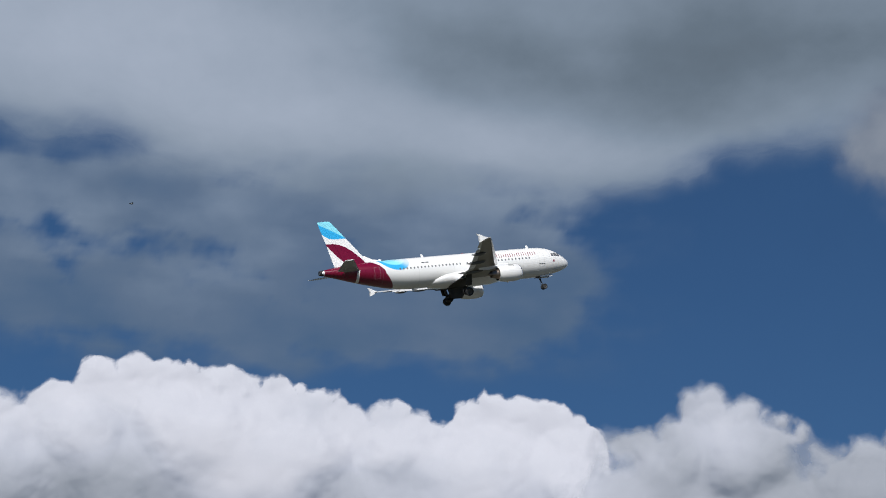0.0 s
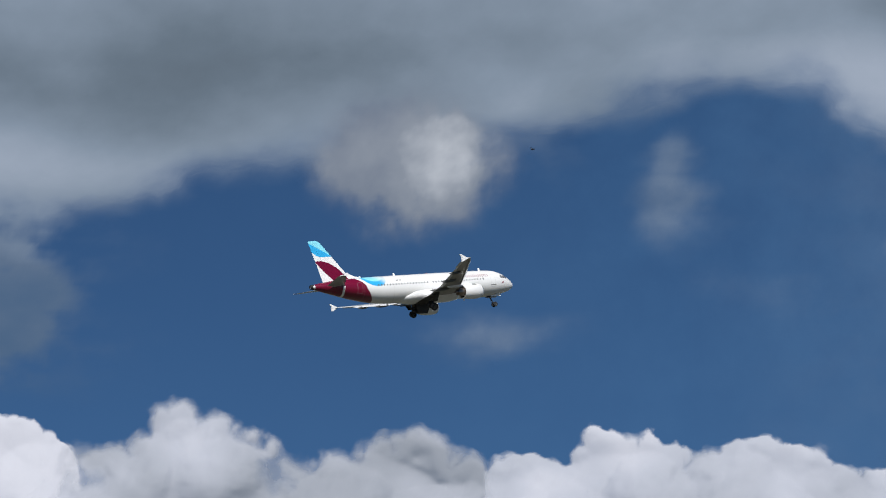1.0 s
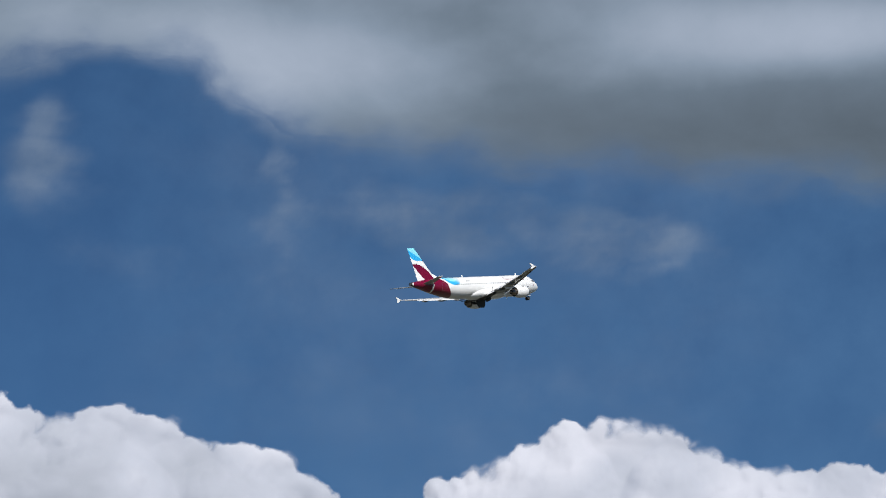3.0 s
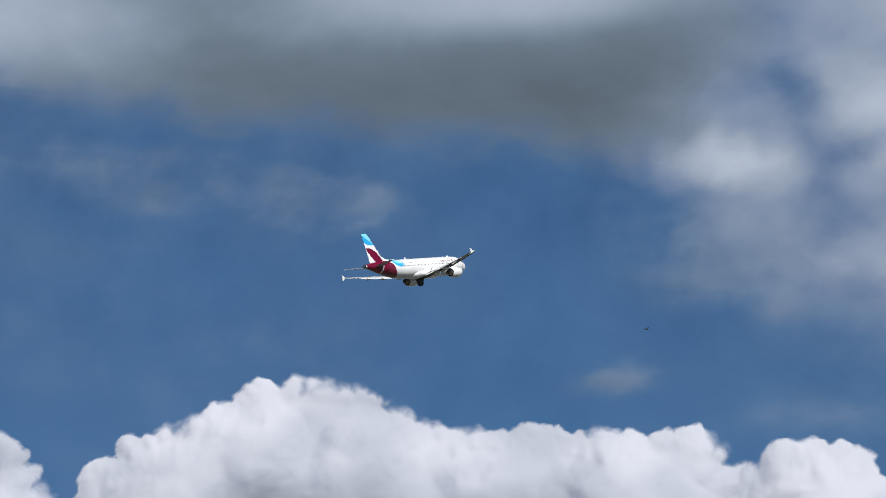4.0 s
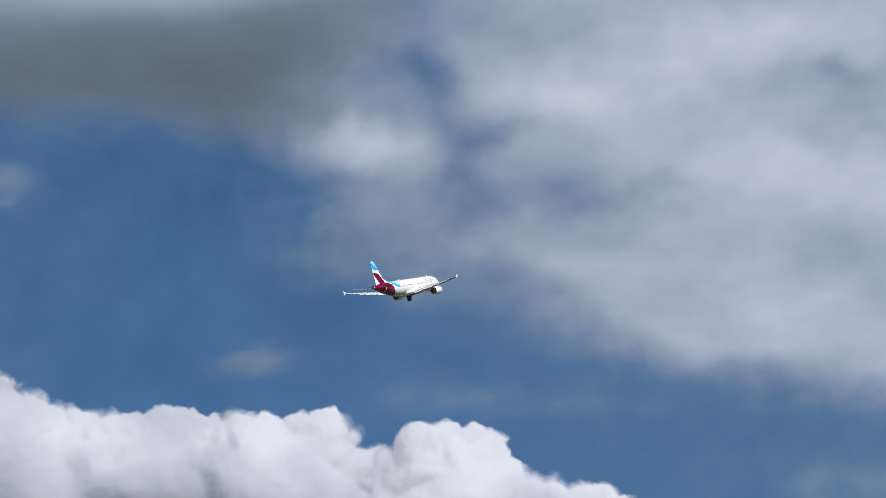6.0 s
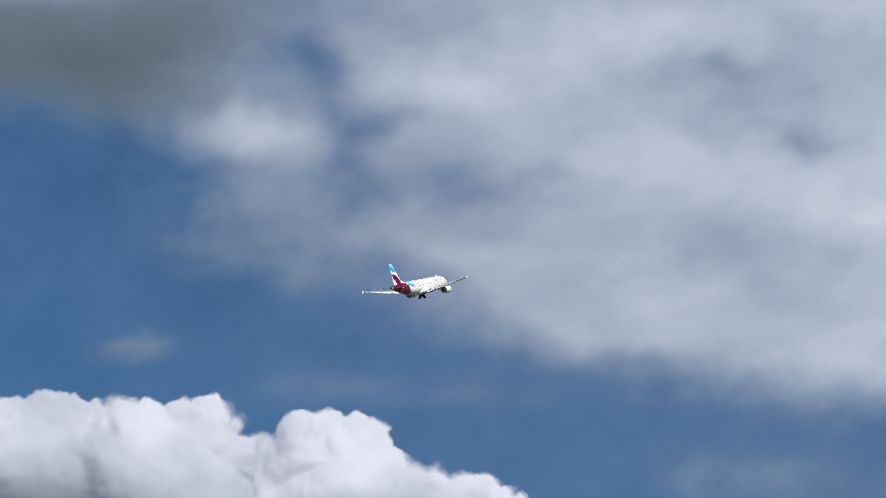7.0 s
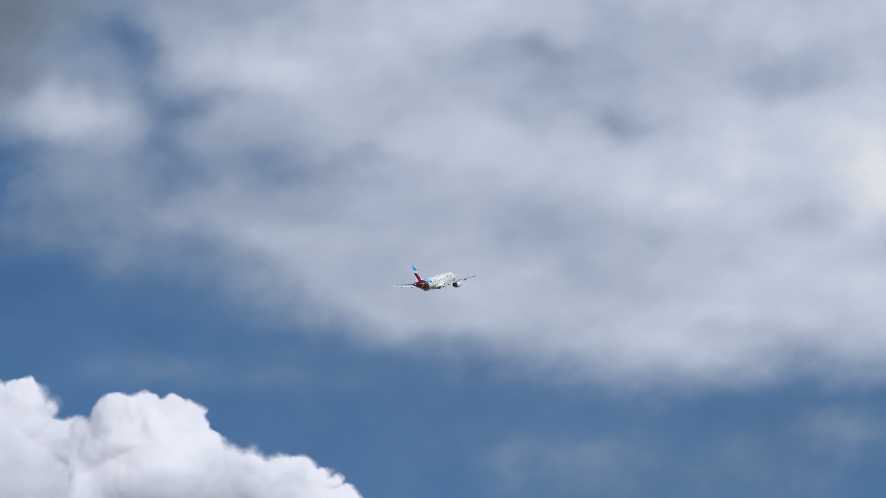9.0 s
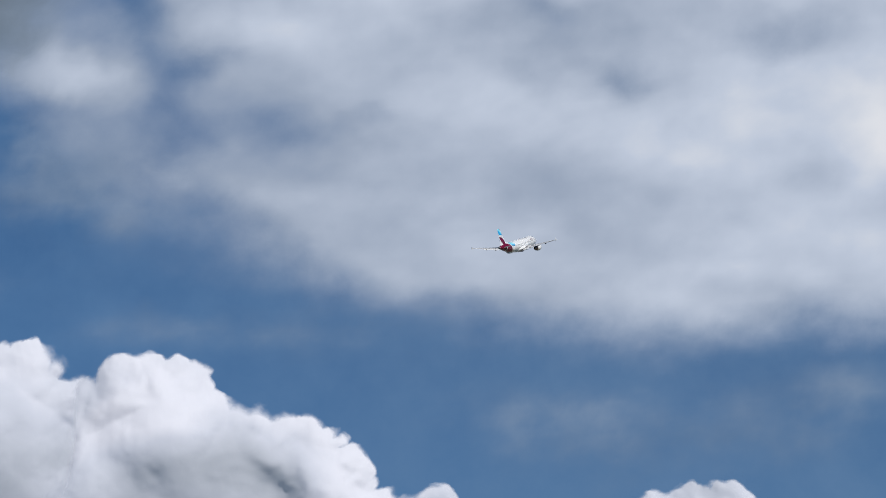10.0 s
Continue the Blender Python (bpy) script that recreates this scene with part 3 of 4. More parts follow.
def glowing_puff():
    a, e = grid(-41, -31, 16, 22.5, 0.06)
    wa, we = a + 0.42 * fractal(a * 0.8, e * 0.8, 401, 6, 0.5), e + 0.34 * fractal(a * 0.8, e * 0.8, 431, 6, 0.5)
    h = heap(wa, we, PUFF) * (1 + 0.55 * fractal(a * 0.9, e * 0.9, 461, 6, 0.55))
    painted_tone = 0.17 + heap(wa, we, LIT_PUFF) + 0.26 * fractal(a * 0.8, e * 0.9, 451, 6, 0.55)
    ob = sheet("scud_cloud", a, e, 3100 - 60 * np.clip(h, 0, 1), smooth(h, 0.12, 1.05), np.clip(painted_tone, 0, 1), PUFF_TONE)
    tagged(ob, "small bright cloud tuft below the grey deck", "cloud", "", "structure")


def overhead_cloud():
    """A cloud high beside the camera, whose shadow the airliner enters near the end."""
    mid = Vector((-22, 958, 252)) + SUN_DIR * (1250 / SUN_DIR.z)
    x, y = np.meshgrid(np.arange(mid.x - 600, mid.x + 600, 20.0), np.arange(mid.y - 300, mid.y + 400, 16.0))
    r = np.hypot((x - mid.x) / 560, (y - mid.y - 95) / 235) + 0.06 * fractal(x / 160, y / 160, 501, 4)
    cover = 0.38 * (1 - smooth(r, 0.86, 1.0))
    ar, hr = np.degrees(np.arctan2(x, y)), np.hypot(x, y)
    z = 1500 - EYE[2] - 60 * np.sqrt(np.clip(1 - r, 0, 1))
    ob = sheet("overhead_cloud", ar, np.degrees(np.arctan2(z, hr)), np.sqrt(hr ** 2 + z ** 2), cover, 0.6 * cover, DECK_TONE)
    tagged(ob, "thin grey cloud high overhead", "cloud", "", "structure")


overhead_cloud()
grey_deck()
pale_mass()
haze_glow()
thin_veil()
glowing_puff()


# ---- ground below the camera, out to the horizon ----
def ground():
    mat = bpy.data.materials.new("airfield_grass")
    g = Sums(mat)
    c = g.coords()
    col = g.ramp(g.add(g.mul(g.noise(c, 0.01, 4), 0.6), g.mul(g.noise(c, 0.4, 5), 0.4)),
                 [(0.3, (0.045, 0.046, 0.03)), (0.55, (0.08, 0.078, 0.055)), (0.75, (0.15, 0.138, 0.105))])
    g.surface(col, 0.9, 0, 0, g.bump(g.noise(c, 3, 4), 0.4, 0.1))
    bm = bmesh.new()
    bmesh.ops.create_circle(bm, cap_ends=True, segments=96, radius=9000)
    me = bpy.data.meshes.new("ground")
    bm.to_mesh(me)
    bm.free()
    me.materials.append(mat)
    tagged(new("ground", me), "flat grass airfield reaching the horizon", "ground", "", "structure")


ground()


# ---- the airliner. x forward (nose at 18), y to its left wing, z up ----
def part(name, bm, material, parent, label="", flat=False):
    me = bpy.data.meshes.new(name)
    bmesh.ops.recalc_face_normals(bm, faces=bm.faces)
    bm.to_mesh(me)
    bm.free()
    if not flat:
        me.polygons.foreach_set("use_smooth", np.ones(len(me.polygons), dtype=bool))
        me.set_sharp_from_angle(angle=radians(38))
    me.materials.append(material)
    ob = new(name, me)
    ob.parent = parent
    return tagged(ob, label) if label else ob


def loft(rings, cap=True):
    """Skin over rings of equal count, closed round."""
    bm = bmesh.new()
    vs = [[bm.verts.new(p) for p in ring] for ring in rings]
    n = len(rings[0])
    for r0, r1 in zip(vs, vs[1:]):
        for i in range(n):
            bm.faces.new((r0[i], r0[(i + 1) % n], r1[(i + 1) % n], r1[i]))
    if cap:
        bm.faces.new(vs[0])
        bm.faces.new(vs[-1])
    return bm


def ring(s, zc, ry, rz, n=40, y=0.0):
    return [(18 - s, y + ry * math.sin(2 * math.pi * i / n), zc + rz * math.cos(2 * math.pi * i / n)) for i in range(n)]


BODY = [(0.0, -0.55, 0.03, 0.03), (0.06, -0.545, 0.22, 0.21), (0.2, -0.52, 0.42, 0.40), (0.5, -0.47, 0.68, 0.66), (1.0, -0.38, 0.98, 0.97),
        (1.6, -0.27, 1.24, 1.25), (2.2, -0.16, 1.44, 1.49), (2.8, -0.09, 1.60, 1.68), (3.5, -0.03, 1.75, 1.85), (4.5, 0.0, 1.88, 1.99),
        (6, 0.0, 1.96, 2.06), (7.5, 0, 1.975, 2.07), (12, 0, 1.975, 2.07), (18, 0, 1.975, 2.07), (24, 0, 1.975, 2.07), (25.5, 0.03, 1.97, 2.04),
        (27, 0.10, 1.95, 1.96), (28.5, 0.23, 1.88, 1.82), (30, 0.39, 1.76, 1.64), (31.5, 0.55, 1.58, 1.43), (33, 0.71, 1.34, 1.18),
        (34.5, 0.86, 1.06, 0.90), (35.8, 0.96, 0.78, 0.63), (36.7, 1.02, 0.54, 0.43), (37.2, 1.05, 0.38, 0.31), (37.45, 1.06, 0.31, 0.26)]


def body_at(s):
    ss, zc, ry, rz = zip(*BODY)
    return np.interp(s, ss, zc), np.interp(s, ss, ry), np.interp(s, ss, rz)


def on_skin(s, z, side, proud=0.012):
    """A place on the fuselage at height z, and the outward normal."""
    zc, ry, rz = body_at(s)
    q = max(-1, min(1, (z - zc) / rz))
    y = side * ry * math.sqrt(1 - q * q)
    n = Vector((0, y / ry ** 2, (z - zc) / rz ** 2)).normalized()
    return Vector((18 - s, y, z)) + n * proud, n


def plate(s, z, w, h, side, corners=0.35, slant=0.0, proud=0.012):
    """A thin rounded plate that follows the skin's curve."""
    bm = bmesh.new()
    loop = []
    r = min(w, h) * corners
    for cx, cz, a0 in ((w / 2 - r, h / 2 - r, 0), (-w / 2 + r, h / 2 - r, 90), (-w / 2 + r, -h / 2 + r, 180), (w / 2 - r, -h / 2 + r, 270)):
        for k in range(3):
            an = radians(a0 + 45 * k)
            loop.append((cx + r * math.cos(an), cz + r * math.sin(an)))
    tops, feet = [], []
    for dx, dz in loop:
        p, n = on_skin(s - dx - slant * dz, z + dz, side, proud)
        tops.append(bm.verts.new(p))
        feet.append(bm.verts.new(p - n * (proud + 0.02)))
    bm.faces.new(tops)
    k = len(loop)
    for i in range(k):
        bm.faces.new((tops[i], feet[i], feet[(i + 1) % k], tops[(i + 1) % k]))
    return bm


def stroke(s, z, w, h, side, slant=0.0, proud=0.014, rows=7):
    """A tall painted bar, bent with the skin."""
    bm = bmesh.new()
    pairs = []
    for i in range(rows):
        dz = h * (i / (rows - 1) - 0.5)
        pairs.append([bm.verts.new(on_skin(s - dx - slant * dz, z + dz, side, proud)[0]) for dx in (-w / 2, w / 2)])
    for p, q in zip(pairs, pairs[1:]):
        bm.faces.new((p[0], p[1], q[1], q[0]))
    return bm


def outline(s, z, w, h, side, line=0.05, proud=0.01):
    """A door's seam: a thin raised frame on the skin."""
    bm = bmesh.new()
    loops = []
    for inset in (0, line):
        pts = []
        hw, hh, r = w / 2 - inset, h / 2 - inset, 0.15
        for cx, cz, a0 in ((hw - r, hh - r, 0), (-hw + r, hh - r, 90), (-hw + r, -hh + r, 180), (hw - r, -hh + r, 270)):
            for k in range(3):
                an = radians(a0 + 45 * k)
                pts.append((cx + r * math.cos(an), cz + r * math.sin(an)))
            nx, nz = {0: (-1, 0), 90: (0, -1), 180: (1, 0), 270: (0, 1)}[a0]
            for k in range(1, 6):
                f = k / 6
                length = (2 * hw - 2 * r) if nx else (2 * hh - 2 * r)
                x0, z0 = pts[-1] if k == 1 else base
                if k == 1:
                    base = (x0, z0)
                pts.append((base[0] + nx * length * f, base[1] + nz * length * f))
        loops.append([bm.verts.new(on_skin(s - dx, z + dz, side, proud)[0]) for dx, dz in pts])
    k = len(loops[0])
    for i in range(k):
        bm.faces.new((loops[0][i], loops[0][(i + 1) % k], loops[1][(i + 1) % k], loops[1][i]))
    return bm


def foil(c0, c1, chord, lead, y, z, depth, n=11, droop=0.0, upright=False, lift=0.0):
    """An aerofoil ring between chord fractions c0 and c1. lead: metres behind the nose."""
    pts = []

    def half(f):
        f = max(f, 0.0)
        return 5 * depth * (0.2969 * math.sqrt(f) - 0.126 * f - 0.3516 * f ** 2 + 0.2843 * f ** 3 - 0.1015 * f ** 4)

    steps = [c0 + (c1 - c0) * (1 - math.cos(math.pi * i / (n - 1))) / 2 for i in range(n)]
    row = [(f, half(f)) for f in steps] + [(f, -half(f) * 0.8 - 0.0015) for f in reversed(steps)]
    for f, h in row:
        dx, dz = (f - c0) * chord, h * chord
        ca, sa = math.cos(droop), math.sin(droop)
        px, pz = c0 * chord + dx * ca + dz * sa, -dx * sa + dz * ca + lift
        pts.append((18 - lead - px, y + pz, z) if upright else (18 - lead - px, y, z + pz))
    return pts


def wing_at(y):
    """Leading edge, chord, height and thickness of the wing y metres out."""
    lead = np.interp(y, [0, 1.98, 16.9], [11.1, 12.1, 20.5])
    tail = np.interp(y, [0, 1.98, 6.4, 16.9], [18.4, 18.45, 18.75, 21.95])
    return lead, tail - lead, -1.3 + 0.115 * (y - 1.98) + 0.0018 * max(0, y - 1.98) ** 2, np.interp(y, [0, 6.4, 16.9], [0.15, 0.12, 0.105])


def wing_piece(y0, y1, c0, c1, side, droop=0.0, shift=0.0, lift=0.0, steps=5, n=11):
    rings = []
    for i in range(steps):
        y = y0 + (y1 - y0) * i / (steps - 1)
        lead, chord, z, depth = wing_at(y)
        rise = math.tan(radians(np.interp(y, [2, 16.9], [4.0, 1.5])))   # set nose-up on the body
        pts = foil(c0, c1, chord, lead + shift * chord, side * y, z + lift, depth, n, radians(droop))
        rings.append([(px, py, pz + rise * (px - 18 + lead + 0.4 * chord)) for px, py, pz in pts])
    return loft(rings)


def tube(p0, p1, r0, r1=None, n=14):
    r1 = r0 if r1 is None else r1
    p0, p1 = Vector(p0), Vector(p1)
    q = (p1 - p0).to_track_quat("Z", "Y").to_matrix()
    rings = [[p + q @ Vector((r * math.cos(2 * math.pi * i / n), r * math.sin(2 * math.pi * i / n), 0)) for i in range(n)]
             for p, r in ((p0, r0), (p1, r1))]
    return loft(rings)


def turned(profile, centre, axis="x", n=32, cap=False):
    """A body of revolution. profile: (along, radius); along x it runs backwards."""
    rings = []
    for d, r in profile:
        pts = []
        for i in range(n):
            an = 2 * math.pi * i / n
            c, s = r * math.cos(an), r * math.sin(an)
            pts.append((centre[0] - d, centre[1] + s, centre[2] + c) if axis == "x" else (centre[0] + s, centre[1] + d, centre[2] + c))
        rings.append(pts)
    return loft(rings, cap)


def slab(corners, thick):
    """A panel with bevelled rim from its four or more corner points."""
    bm = bmesh.new()
    pts = [Vector(p) for p in corners]
    n = (pts[1] - pts[0]).cross(pts[2] - pts[0]).normalized() * thick / 2
    mid = sum(pts, Vector()) / len(pts)
    rings = [[bm.verts.new(mid + (p - mid) * k + n * d) for p in pts] for k, d in ((0.96, 1), (1, 0.6), (1, -0.6), (0.96, -1))]
    m = len(pts)
    for r0, r1 in zip(rings, rings[1:]):
        for i in range(m):
            bm.faces.new((r0[i], r0[(i + 1) % m], r1[(i + 1) % m], r1[i]))
    bm.faces.new(rings[0])
    bm.faces.new(rings[-1])
    return bm


def joined(*pieces):
    bm = bmesh.new()
    for b in pieces:
        me = bpy.data.meshes.new("tmp")
        b.to_mesh(me)
        b.free()
        bm.from_mesh(me)
        bpy.data.meshes.remove(me)
    return bm


MOVING = {}


def airliner():
    plane = new("airliner")
    tagged(plane, "white twin-engine airliner with wine-red and sky-blue tail, climbing", "airplane")
    plane.empty_display_size = 3
    hull = part("fuselage", loft([ring(*r) for r in BODY], True), FUSELAGE, plane, "white fuselage with wine-red and blue tail paint")
    fuselage_details(plane, hull)
    tail(plane)
    for side in (1, -1):
        wing(plane, side)
        engine(plane, side)
        main_gear(plane, side)
    nose_gear(plane)
    return plane


def fuselage_details(plane, hull):
    part("exhaust_pipe", turned([(-0.42, 0.38), (-0.4, 0.40), (0.0, 0.335), (0.12, 0.30), (0.12, 0.22), (-0.2, 0.2)], (-19.42, 0, 1.06), n=20), SOOT_AND_SHADE, hull, "sooty black tail exhaust")
    # belly fairing between the wings
    rings = [ring(s, zc, ry, rz, 32) for s, zc, ry, rz in ((10.6, -1.5, 0.5, 0.3), (11.3, -1.35, 1.55, 0.85), (12.6, -1.25, 2.02, 1.15),
             (15, -1.22, 2.12, 1.25), (18, -1.22, 2.12, 1.25), (20, -1.3, 1.95, 1.1), (21.4, -1.45, 1.5, 0.75), (22.6, -1.6, 0.5, 0.35))]
    part("belly_fairing", loft(rings), PAINT, plane, "white bulged belly fairing")
    for side in (1, -1):
        for i in range(38):
            s = 6.9 + i * 0.533
            if i in (19,):
                continue
            part("cabin_window", plate(s, 0.42, 0.20, 0.29, side, 0.45), GLASS, hull)
    for side in (1, -1):
        for s, z, w, h, sl in ((1.95, 0.62, 0.50, 0.46, 0.3), (2.55, 0.66, 0.52, 0.46, 0.1), (3.1, 0.66, 0.42, 0.42, -0.15)):
            part("cockpit_window", plate(s, z, w, h, side, 0.2, sl, 0.03), GLASS, hull, "dark flight deck pane")
        for s, w, h, z in ((5.0, 0.9, 1.9, 0.1), (29.9, 0.85, 1.6, 0.2)):
            part("cabin_door", outline(s, z, w, h, side, 0.04), PALE_SEAM if s < 20 else SEAM, hull, "passenger door seam")
        for s in (14.6, 15.6):
            part("exit_hatch", outline(s, 0.35, 0.55, 1.0, side, 0.025), PALE_SEAM, hull, "overwing exit seam")
        # the airline's name, as plain bars: nine pairs of uprights
        for k in range(9):
            tall, drop = ((0.76, 0), (0.50, 0), (0.50, 0), (0.50, 0), (0.50, 0), (0.62, 0), (0.50, 0), (0.64, 0.14), (0.50, 0))[k]
            s = 11.75 - 0.69 * k
            mid = 1.02 + (tall - 0.5) / 2 - drop
            for off, h in ((0.0, tall), (-0.36, 0.5)):
                p = s + off
                part("name_bar", stroke(p if side < 0 else 17.5 - p, mid if off == 0 else 1.02, 0.10, h, side, 0.08), INK, hull, "wine-red lettering bar")
        for k in range(2):
            part("registration_bar", plate(23.0 - 0.6 * k, 1.05, 0.45, 0.15, side, 0.1), GREY_INK, hull, "small dark marking bar")
        part("notice_bar", plate(5.0, -0.55, 0.95, 0.09, side, 0.1), GREY_INK, hull, "thin dark notice bar")
        for k in range(2):
            part("crest_bar", plate(2.9 + 0.22 * k, -0.25, 0.12, 0.34, side, 0.3, 0.5), INK, hull, "small wine-red emblem stroke")
    for s, h in ((5.79, 0.42), (21.97, 0.45), (28.27, 0.30)):
        z = 2.05 if s < 25 else 2.02
        rings = [foil(0, 1, c, s - 0.1 + d, 0, zz, 0.12, 7, upright=True) for c, d, zz in ((0.42, 0, z - 0.05), (0.34, 0.08, z + h * 0.6), (0.22, 0.2, z + h))]
        part("antenna", loft(rings), PAINT, hull, "white blade antenna")
    for s in (9.5, 24.0):
        rings = [foil(0, 1, c, s + d, 0, zz, 0.12, 7, upright=True) for c, d, zz in ((0.4, 0, -2.0), (0.25, 0.15, -2.4))]
        part("antenna", loft(rings), PAINT, hull, "white blade antenna")
    part("beacon", turned([(-0.14, 0.02), (-0.1, 0.1), (0.1, 0.1), (0.14, 0.02)], (2.0, 0, 2.1), n=12, cap=True), INK, hull, "red beacon lamp")


def tail(plane):
    def sheet_rings(c0, c1, n=11):
        out = []
        for z, lead, end in ((1.5, 29.6, 35.1), (2.1, 30.2, 35.3), (4.0, 31.7, 35.7), (6.0, 33.3, 36.2), (7.6, 34.58, 36.6), (7.85, 34.85, 36.66), (7.93, 35.1, 36.6)):
            out.append(foil(c0, c1, end - lead, lead, 0, z, 0.11, n, upright=True))
        return loft(out)
    fin = part("fin", sheet_rings(0, 0.685), FIN, plane, "white fin with wine-red and blue curves")
    part("rudder", sheet_rings(0.69, 1.0, 7), FIN, fin, "rudder")
    dorsal = [foil(0, 1, c, lead, 0, z, d, 9, upright=True) for z, lead, c, d in ((1.7, 27.4, 6.0, 0.06), (2.07, 28.2, 4.5, 0.06), (2.4, 29.6, 2.4, 0.09), (2.9, 30.6, 1.2, 0.12))]
    part("dorsal_fillet", loft(dorsal), FIN, fin, "dorsal fillet")
    for side in (1, -1):
        def stab(y0, y1, c0, c1, n=9, steps=4):
            out = []
            for i in range(steps):
                y = y0 + (y1 - y0) * i / (steps - 1)
                lead, end = np.interp(y, [0, 6.2], [31.5, 35.2]), np.interp(y, [0, 6.2], [35.2, 36.55])
                out.append(foil(c0, c1, end - lead, lead, side * y, 0.72 + 0.105 * y, 0.10, n))
            return loft(out)
        surface = part("stabilizer", stab(0.4, 6.2, 0, 0.70), TAILPLANE, plane, "grey tailplane half")
        part("elevator", stab(1.3, 6.0, 0.705, 1.0, 7), TAILPLANE, surface, "elevator")
        part("tip_edge", stab(6.2, 6.28, 0.1, 0.95, 7, 2), PAINT, surface, "white tailplane tip")


def wing(plane, side):
    main = part("wing", wing_piece(0.6, 16.9, 0.035, 0.77, side, steps=9, n=13), WING_SHADED, plane, "grey swept wing")
    main.data.materials.append(WING_LIT)
    # faces that look up take the tone with light painted in
    for face in main.data.polygons:
        face.material_index = int(face.normal.z > 0.05)
    for y0, y1 in ((2.3, 5.2), (6.3, 8.8), (8.86, 11.3), (11.36, 13.8), (13.86, 16.6)):
        part("slat", wing_piece(y0, y1, 0.0, 0.13, side, 12, -0.045, -0.09, 3, 9), SLAT, main, "extended bare metal slat")
    part("flap", wing_piece(2.1, 6.3, 0.77, 1.02, side, 14, 0.01, -0.05, 3, 9), FLAP, main, "pale flap set for take-off")
    part("flap", wing_piece(6.45, 13.2, 0.77, 1.03, side, 14, 0.01, -0.04, 4, 9), FLAP, main, "pale flap set for take-off")
    part("aileron", wing_piece(13.3, 16.4, 0.775, 1.0, side, 3, 0, 0, 3, 9), FLAP, main, "aileron")
    for y in (5.0, 8.6, 11.9):
        lead, chord, z, depth = wing_at(y)
        rings = [ring(lead + chord * f, z - 0.06 * chord - d, 0.02 + w, 0.02 + h, 12, side * y)
                 for f, d, w, h in ((0.42, 0.02, 0.0, 0.0), (0.52, 0.10, 0.13, 0.14), (0.72, 0.16, 0.17, 0.22), (0.95, 0.20, 0.15, 0.20), (1.12, 0.22, 0.08, 0.10), (1.24, 0.22, 0.0, 0.0))]
        part("flap_track_fairing", loft(rings), FAIRING_SHADE, main, "flap track fairing, shadow painted in as dark grey")
    y = 16.95
    lead, chord, z, depth = wing_at(16.9)
    fence = [(20.9, z), (21.5, z + 0.2), (22.3, z + 0.60), (22.6, z + 0.62), (22.15, z), (22.4, z - 0.48), (22.15, z - 0.50), (21.5, z - 0.2)]
    bm = bmesh.new()
    rows = [[bm.verts.new((18 - s, side * (y + d), zz)) for s, zz in fence] for d in (-0.05, 0.05)]
    m = len(fence)
    for i in range(m):
        bm.faces.new((rows[0][i], rows[0][(i + 1) % m], rows[1][(i + 1) % m], rows[1][i]))
    for r in rows:
        bm.faces.new(r)
    bmesh.ops.triangulate(bm, faces=[f for f in bm.faces if len(f.verts) > 4])
    part("wingtip_fence", bm, PAINT, main, "white arrow-shaped wingtip fence")


def engine(plane, side):
    c = (7.0, side * 5.75, -2.08)   # centre of the intake
    pod = part("engine", turned([(0.55, 0.80), (0.1, 0.84), (0.0, 0.90), (0.03, 0.98), (0.3, 1.09), (1.0, 1.17), (2.0, 1.17), (2.8, 1.08), (3.35, 0.93), (3.35, 0.88), (2.8, 0.95)], c, n=36), PAINT, plane, "white engine nacelle")
    part("intake_lip", turned([(0.14, 0.835), (0.0, 0.885), (-0.02, 0.93), (0.02, 0.99), (0.16, 1.05)], c, n=36), LIP, pod, "polished intake lip")
    part("fan", turned([(0.5, 0.01), (0.65, 0.15), (0.85, 0.26), (0.9, 0.82), (0.95, 0.82)], c, n=36, cap=True), SOOT_AND_SHADE, pod, "dark fan disc with spinner")
    part("core_nozzle", turned([(2.6, 0.72), (3.4, 0.66), (4.3, 0.46), (4.3, 0.42), (3.6, 0.5)], c, n=28), NOZZLE, pod, "heat-stained core nozzle")
    part("exhaust_cone", turned([(3.6, 0.30), (4.3, 0.26), (4.85, 0.06), (4.9, 0.01)], c, n=20, cap=True), NOZZLE, pod, "exhaust cone")
    # black ring across the duct, painted as the shade inside it
    part("bypass_duct", turned([(2.9, 0.93), (2.85, 0.60)], c, n=28), SOOT_AND_SHADE, pod, "black ring painted for the shade in the bypass duct")
    rings = []
    for s, z0, z1, w in ((11.9, -0.98, -0.92, 0.02), (12.8, -1.15, -0.74, 0.16), (14.1, -1.3, -0.68, 0.20), (15.6, -1.45, -0.8, 0.18), (17.0, -1.35, -0.9, 0.04)):
        zc, hh = (z0 + z1) / 2, (z1 - z0) / 2
        rings.append(ring(s, zc, w, hh, 12, side * 5.75))
    part("pylon", loft(rings), PAINT, pod, "white engine pylon")
    for k in (1, -1):
        p = Vector((c[0] - 1.1, c[1] + k * 0.9, c[2] + 0.78))
        part("strake", slab([p, p + Vector((-0.9, 0, 0.02)), p + Vector((-0.9, k * 0.12, 0.28)), p + Vector((-0.35, k * 0.1, 0.22))], 0.03), PAINT, pod, "nacelle strake")


